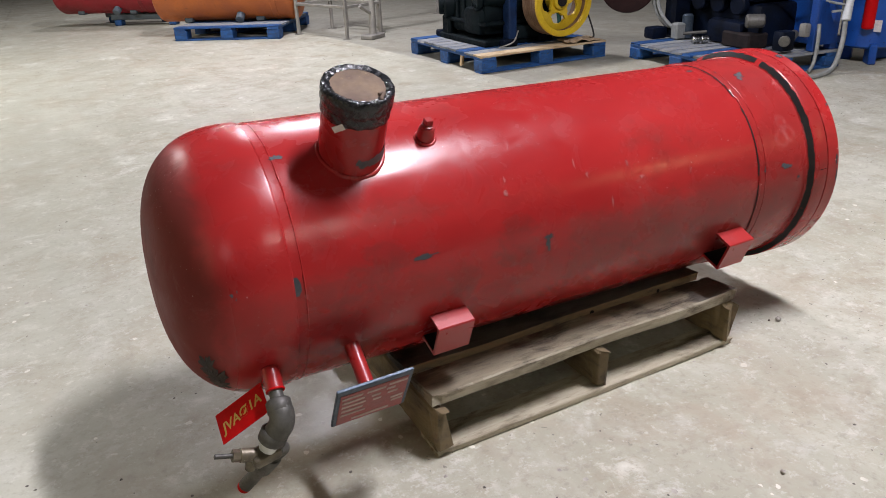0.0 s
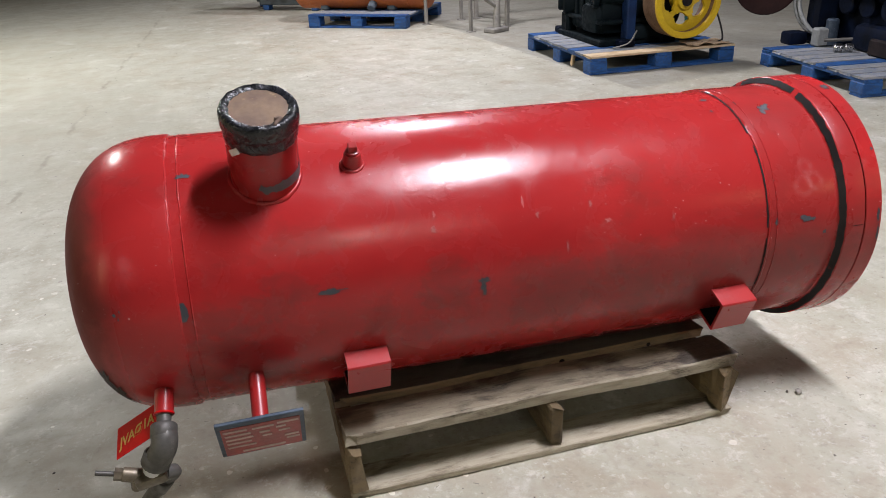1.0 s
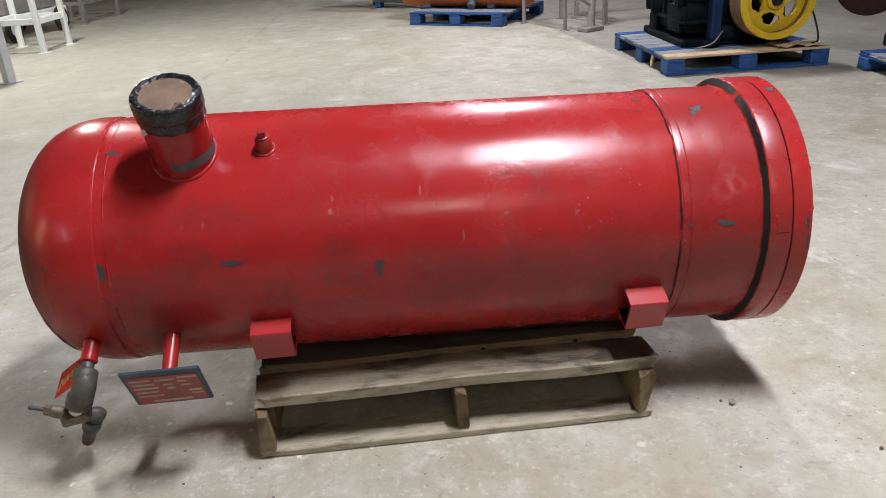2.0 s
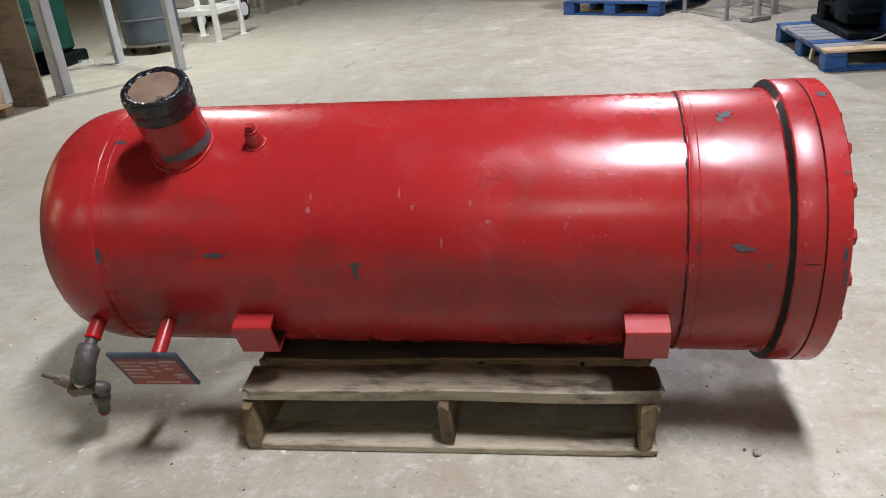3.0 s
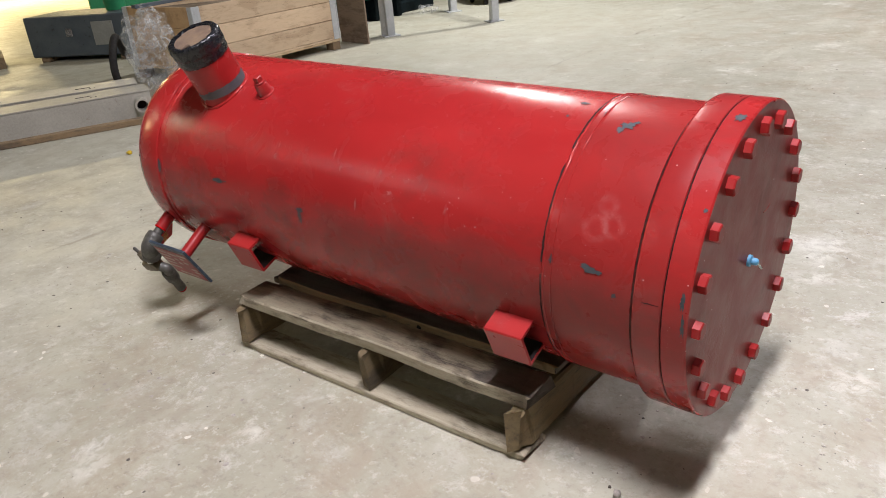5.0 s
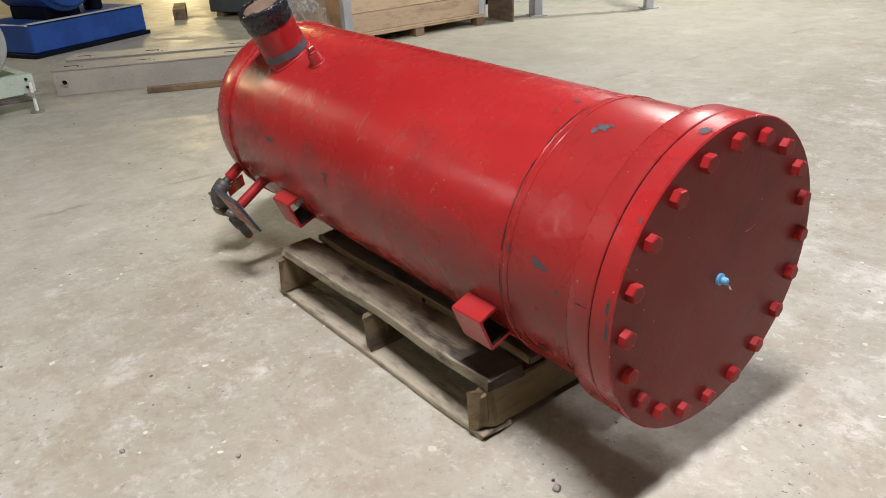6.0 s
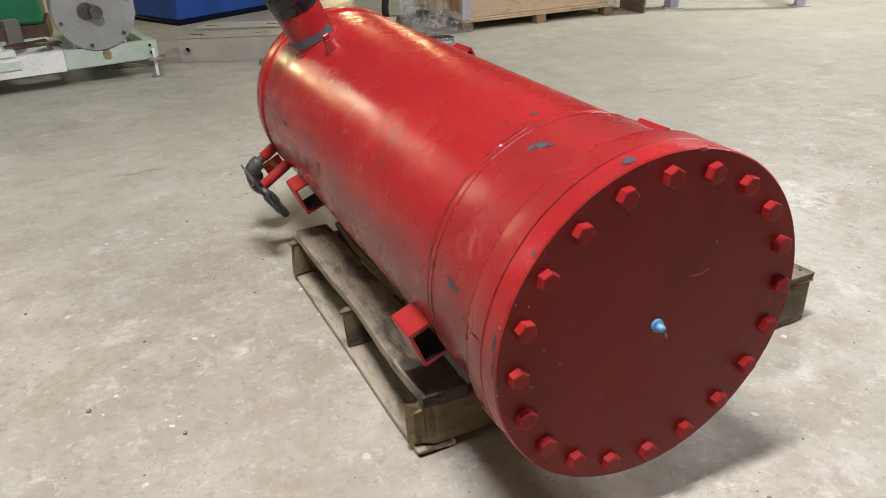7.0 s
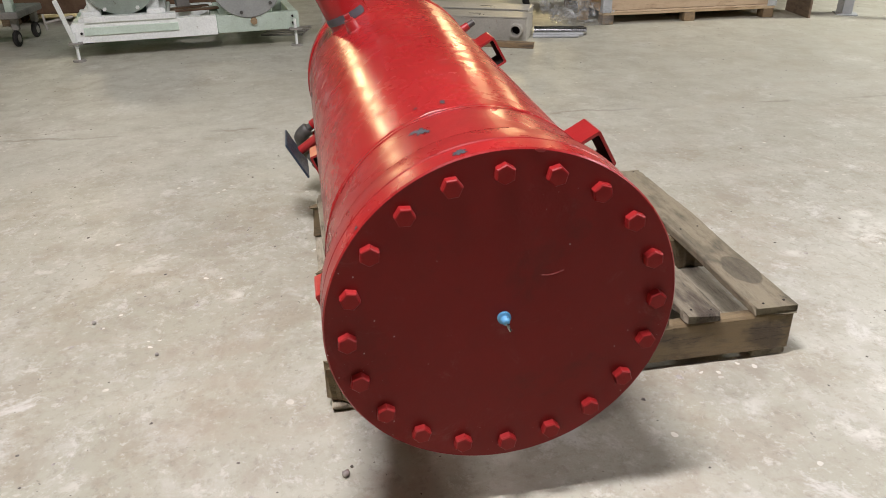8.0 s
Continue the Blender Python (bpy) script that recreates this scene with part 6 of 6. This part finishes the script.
part("body", box((1.5, 0.7, 0.72), (0, 0, 0.46), 0.02), GREEN, press)
part("plinth", box((1.4, 0.6, 0.10), (0, 0, 0.05), 0.006), NAVY, press)
part("top_plate", box((1.54, 0.74, 0.02), (0, 0, 0.832), 0.004), DARK_GREEN, press)
for x in (-0.37, 0.37):
    door_leaf = part("door", box((0.66, 0.012, 0.58), (x, 0.357, 0.46), 0.004), GREEN, press)
    part("handle", box((0.02, 0.02, 0.12), (x * 0.25, 0.372, 0.48), 0.004), STEEL, door_leaf)
blockw = thing("timber_block", pose(-5.85, 3.90, 0, 0, 0, 158), "pale timber block on the floor", "timber")
part("block", board(0.7, 0.14, 0.12, 6, 5), YELLOW_WOOD, blockw)

# ---------------------------------------------------------------- blue machine on its base
bl = thing("blue_pump", pose(-4.57, 2.05, 0, 0, 0, 115.5), "bright blue pump with round end cover on base", "machine")
part("base_box", box((1.36, 0.75, 0.26), (0.68, 0.375, 0.17), 0.012), BLUE, bl)
part("base_skid", box((1.40, 0.80, 0.04), (0.68, 0.375, 0.02), 0.005), NAVY, bl)
part("casing", rod((0.48, -0.02, 0.70), (0.48, 0.62, 0.70), 0.34, 40, bevel=0.03), BLUE, bl, smooth=40)
part("end_cover", rod((0.48, -0.05, 0.70), (0.48, -0.018, 0.70), 0.30, 40, bevel=0.008), BLUE, bl, smooth=40)
part("edge_strip", box((1.36, 0.05, 0.012), (0.68, 0.0, 0.306), 0.002), GALV, bl)
part("saddle", box((0.40, 0.5, 0.14), (0.48, 0.34, 0.36), 0.02), NAVY, bl)
part("outlet", rod((1.0, 0.3, 0.30), (1.0, 0.3, 0.62), 0.09, 20, bevel=0.01), NAVY, bl, smooth=40)


# ---------------------------------------------------------------- pale green skid with its motors
SK_A = Vector((-2.19, 0.02, 0))
SK_B = Vector((-2.39, 1.60, 0))
sk_len = (SK_B - SK_A).length
sk_rot = math.degrees(math.atan2(SK_B.y - SK_A.y, SK_B.x - SK_A.x))
skid = thing("motor_skid", Matrix.Translation(SK_A) @ pose(0, 0, 0, 0, 0, sk_rot), "chipped white and pale green steel skid on screw feet", "skid")
for y, nm in ((0.0, "front_beam"), (0.62, "rear_beam")):
    bm = box((0.99, 0.012, 0.135), (0.495, y, 0.188), 0.002)
    box((0.99, 0.07, 0.010), (0.495, y + 0.035, 0.250), 0.002, bm)
    box((0.99, 0.07, 0.010), (0.495, y + 0.035, 0.126), 0.002, bm)
    part(nm, bm, WHITE_PAINT, skid, "white painted steel channel")
    bm = box((0.60, 0.012, 0.125), (1.295, y + 0.01, 0.188), 0.002)
    box((0.60, 0.06, 0.010), (1.295, y + 0.04, 0.246), 0.002, bm)
    box((0.60, 0.06, 0.010), (1.295, y + 0.04, 0.128), 0.002, bm)
    part(nm, bm, PALE_GREEN, skid, "pale green steel channel")
for x in (0.02, 0.99, 1.57):
    part("cross_member", box((0.06, 0.62, 0.11), (x, 0.32, 0.188), 0.004), PALE_GREEN, skid)
for x in (0.01, sk_len - 0.03):
    for y in (-0.02, 0.64):
        foot = part("screw_foot", rod((x, y, 0.008), (x, y, 0.20), 0.011, 10), WHITE_PAINT, skid, smooth=40)
        part("foot_pad", rod((x, y, 0.0), (x, y, 0.012), 0.045, 16), GREY_FRAME, foot, smooth=40)
        part("bracket", box((0.09, 0.09, 0.012), (x, y, 0.128), 0.002), GREY_FRAME, foot)
part("lifting_arm", box((0.03, 0.03, 0.34), (0.04, -0.03, 0.26), 0.003), WHITE_PAINT, skid, m=pose(0, 0, 0, 0, -14, 0))
hand = part("turn_screw", rod((0.02, 0.06, 0.30), (-0.16, 0.04, 0.27), 0.010, 10), GREY_FRAME, skid, smooth=40)
part("cross_pin", rod((-0.16, 0.04, 0.22), (-0.17, 0.04, 0.33), 0.008, 8), GREY_FRAME, hand, smooth=40)
part("mount_rail", box((0.62, 0.10, 0.04), (0.40, 0.03, 0.276), 0.004), WHITE_PAINT, skid)
part("pad_plate", box((0.64, 0.012, 0.055), (0.40, -0.012, 0.20), 0.002), PALE_GREEN, skid)
part("drip_cap", rod((1.26, -0.02, 0.20), (1.26, 0.02, 0.20), 0.025, 12), YELLOW_WOOD, skid, smooth=40)
bolt2 = part("bolt", rod((0, -0.016, 0), (0, 0.0, 0), 0.009, 6), NEAR_BLACK, skid, m=pose(0.06, -0.004, 0.19))
again(bolt2, pose(1.55, 0.004, 0.22), skid)
again(bolt2, pose(1.55, 0.004, 0.17), skid)
SKM = Matrix.Translation(SK_A) @ pose(0, 0, 0, 0, 0, sk_rot)
motor = thing("electric_motor", SKM @ pose(0.36, 0.30, 0.256), "grey-green electric motor with white feet on the skid", "motor")
part("casing", rod((0, -0.22, 0.30), (0, 0.34, 0.30), 0.25, 40, bevel=0.03), MOTOR_GREEN, motor, smooth=40)
part("end_bell", lathe([(0, 0.25), (0.02, 0.262), (0.05, 0.262), (0.06, 0.24), (0.085, 0.18), (0.09, 0.0)], 40, m=pose(0, -0.20, 0.30, 0, 0, -90), caps=False), MOTOR_GREEN, motor, smooth=35)
part("end_window", box((0.20, 0.012, 0.07), (-0.03, -0.292, 0.20), 0.01), NEAR_BLACK, motor)
for x in (-0.22, 0.22):
    part("foot", box((0.13, 0.60, 0.05), (x, 0.04, 0.045), 0.012), WHITE_PAINT, motor)
    part("foot_pillar", box((0.09, 0.5, 0.16), (x * 0.9, 0.05, 0.12), 0.012), WHITE_PAINT, motor)
part("bed_plate", box((0.62, 0.62, 0.03), (0.0, 0.04, 0.012), 0.004), WHITE_PAINT, motor)
bolt3 = part("bolt", rod((0, -0.012, 0), (0, 0, 0), 0.014, 6), WHITE_PAINT, motor, m=pose(-0.12, -0.275, 0.085))
again(bolt3, pose(0.10, -0.275, 0.085), motor)
gear = thing("gear_case", SKM @ pose(1.235, 0.02, 0.256), "grey gear case with a round bolted end cover", "gearbox")
part("case", rod((0, 0.02, 0.23), (0, 0.42, 0.23), 0.225, 40, bevel=0.02), MOTOR_GREEN, gear, smooth=40)
cover = part("end_cover", rod((0, -0.03, 0.23), (0, 0.025, 0.23), 0.262, 48, bevel=0.008), DRUM_GREY, gear, smooth=40)
part("shaft", rod((0, -0.11, 0.23), (0, -0.02, 0.23), 0.042, 20, bevel=0.004), FITTING, gear, smooth=40)
part("shaft_collar", rod((-0.05, -0.042, 0.235), (-0.05, -0.028, 0.235), 0.055, 20), FITTING, gear, smooth=40)
bo = None
for k in range(6):
    a = radians(60 * k + 15)
    m = pose(0.225 * math.cos(a), -0.03, 0.23 + 0.225 * math.sin(a))
    if bo is None:
        bo = part("cover_bolt", rod((0, -0.014, 0), (0, 0, 0), 0.013, 6), FITTING, cover, m=m)
    else:
        again(bo, m, cover)
part("mount", box((0.34, 0.46, 0.05), (0, 0.24, 0.02), 0.006), PALE_GREEN, gear)
part("drain", rod((0.03, 0.0, 0.0), (0.03, 0.0, -0.04), 0.02, 10), RUST, gear, smooth=40)
junk = thing("rusty_flat_bars", SKM @ pose(0.78, 0.30, 0.256, 0, 0, 8), "rusty brown flat bars lying across the skid", "steel bar")
part("bar", box((0.50, 0.08, 0.012), (0, 0, 0.006), 0.002), RUST, junk)
part("bar", box((0.36, 0.06, 0.012), (0.05, 0.12, 0.006), 0.002), RUST, junk, m=pose(0, 0, 0, 0, 0, 12))
part("bracket", box((0.10, 0.10, 0.16), (0.02, 0.25, 0.08), 0.004), GREY_FRAME, junk)

# green machine and a castor trolley behind the skid
gm = thing("green_press", pose(-3.75, -0.6, 0, 0, 0, 88), "bright green machine cabinet on a rusty timber base", "machine")
part("panel", box((1.9, 0.7, 0.75), (0.55, -0.35 + 0.7, 0.63), 0.02), GREEN, gm)
part("base", box((1.95, 0.66, 0.16), (0.55, 0.36, 0.17), 0.01), RUST, gm)
for x in (-0.3, 0.55, 1.4):
    part("skid", box((0.12, 0.7, 0.09), (x, 0.36, 0.045), 0.006), DARK_WOOD, gm)
tr = thing("castor_trolley", pose(-2.80, -0.62, 0, 0, 0, 85), "grey steel trolley with rubber castors", "trolley")
part("deck", box((0.7, 0.5, 0.05), (-0.22, 0.22, 0.24), 0.008), GREY_FRAME, tr)
part("leg_post", box((0.06, 0.06, 0.5), (0.06, 0.04, 0.46), 0.006), PALE_GREEN, tr)
for x, y in ((0.06, 0.04), (-0.5, 0.04), (0.06, 0.42), (-0.5, 0.42)):
    wheel = part("castor", rod((x - 0.016, y, 0.062), (x + 0.016, y, 0.062), 0.062, 20, bevel=0.008), RUBBER, tr, smooth=40)
    part("fork", box((0.05, 0.05, 0.10), (x, y + 0.02, 0.17), 0.006), GREY_FRAME, wheel)
    part("hub", rod((x - 0.018, y, 0.062), (x + 0.018, y, 0.062), 0.03, 14), GREY_FRAME, wheel, smooth=40)


# ---------------------------------------------------------------- grit and stones on the floor
def stone(r, seed):
    bm = bmesh.new()
    bmesh.ops.create_icosphere(bm, subdivisions=2, radius=r)
    for v in bm.verts:
        d = v.co.normalized()
        v.co *= 1 + 0.45 * noise.noise(d * 1.6 + Vector((seed * 3.1, 0, 0)))
        v.co.z *= 0.75
    lo = min(v.co.z for v in bm.verts)
    for v in bm.verts:
        v.co.z -= lo
    return bm


for k, (x, y, r, mt) in enumerate(((2.354, 1.585, 0.0095, STONE), (2.33, 1.60, 0.004, GRIT), (2.95, 1.55, 0.006, STONE), (1.568, 0.891, 0.007, STONE), (1.776, 1.099, 0.006, STONE), (2.62, 1.35, 0.005, GRIT))):
    st = thing("pebble", pose(x, y, 0), "small broken concrete pebble on the floor", "pebble", "pebbles")
    part("stone", stone(r, k + 1), mt, st, smooth=50)


scrapy = thing("yellow_scrap", pose(-1.30, 2.65, 0), "small yellow plastic scrap on the floor", "scrap")
part("scrap", stone(0.016, 14), YELLOW, scrapy, smooth=50)


def grit(name, count, area, sizes, material, seed, flat, label):
    rnd = random.Random(seed)
    bm = bmesh.new()
    for _ in range(count):
        x, y = rnd.uniform(area[0], area[1]), rnd.uniform(area[2], area[3])
        if noise.noise(Vector((x * 1.1, y * 1.1, seed))) < rnd.uniform(-0.5, 0.35):
            continue
        r = rnd.uniform(*sizes) * (0.5 + rnd.random() ** 2)
        a0 = rnd.uniform(0, 6.28)
        base = [bm.verts.new((x + r * rnd.uniform(0.6, 1.2) * math.cos(a0 + k * 1.2566), y + r * rnd.uniform(0.6, 1.2) * math.sin(a0 + k * 1.2566), 0.0004)) for k in range(5)]
        tip = bm.verts.new((x + r * rnd.uniform(-0.2, 0.2), y + r * rnd.uniform(-0.2, 0.2), r * flat * rnd.uniform(0.6, 1.2)))
        for k in range(5):
            bm.faces.new((base[k], base[(k + 1) % 5], tip))
    return tagged(part(name, bm, material), label, "grit", kind="stuff")


grit("dark_grit_specks", 5200, (-3.5, 6.5, -0.5, 9.5), (0.002, 0.0055), GRIT, 3, 0.5, "dark grit scattered over the concrete floor")
grit("pale_concrete_crumbs", 4200, (-3.5, 6.5, -0.5, 9.5), (0.003, 0.008), STONE, 8, 0.3, "pale concrete crumbs scattered over the floor")
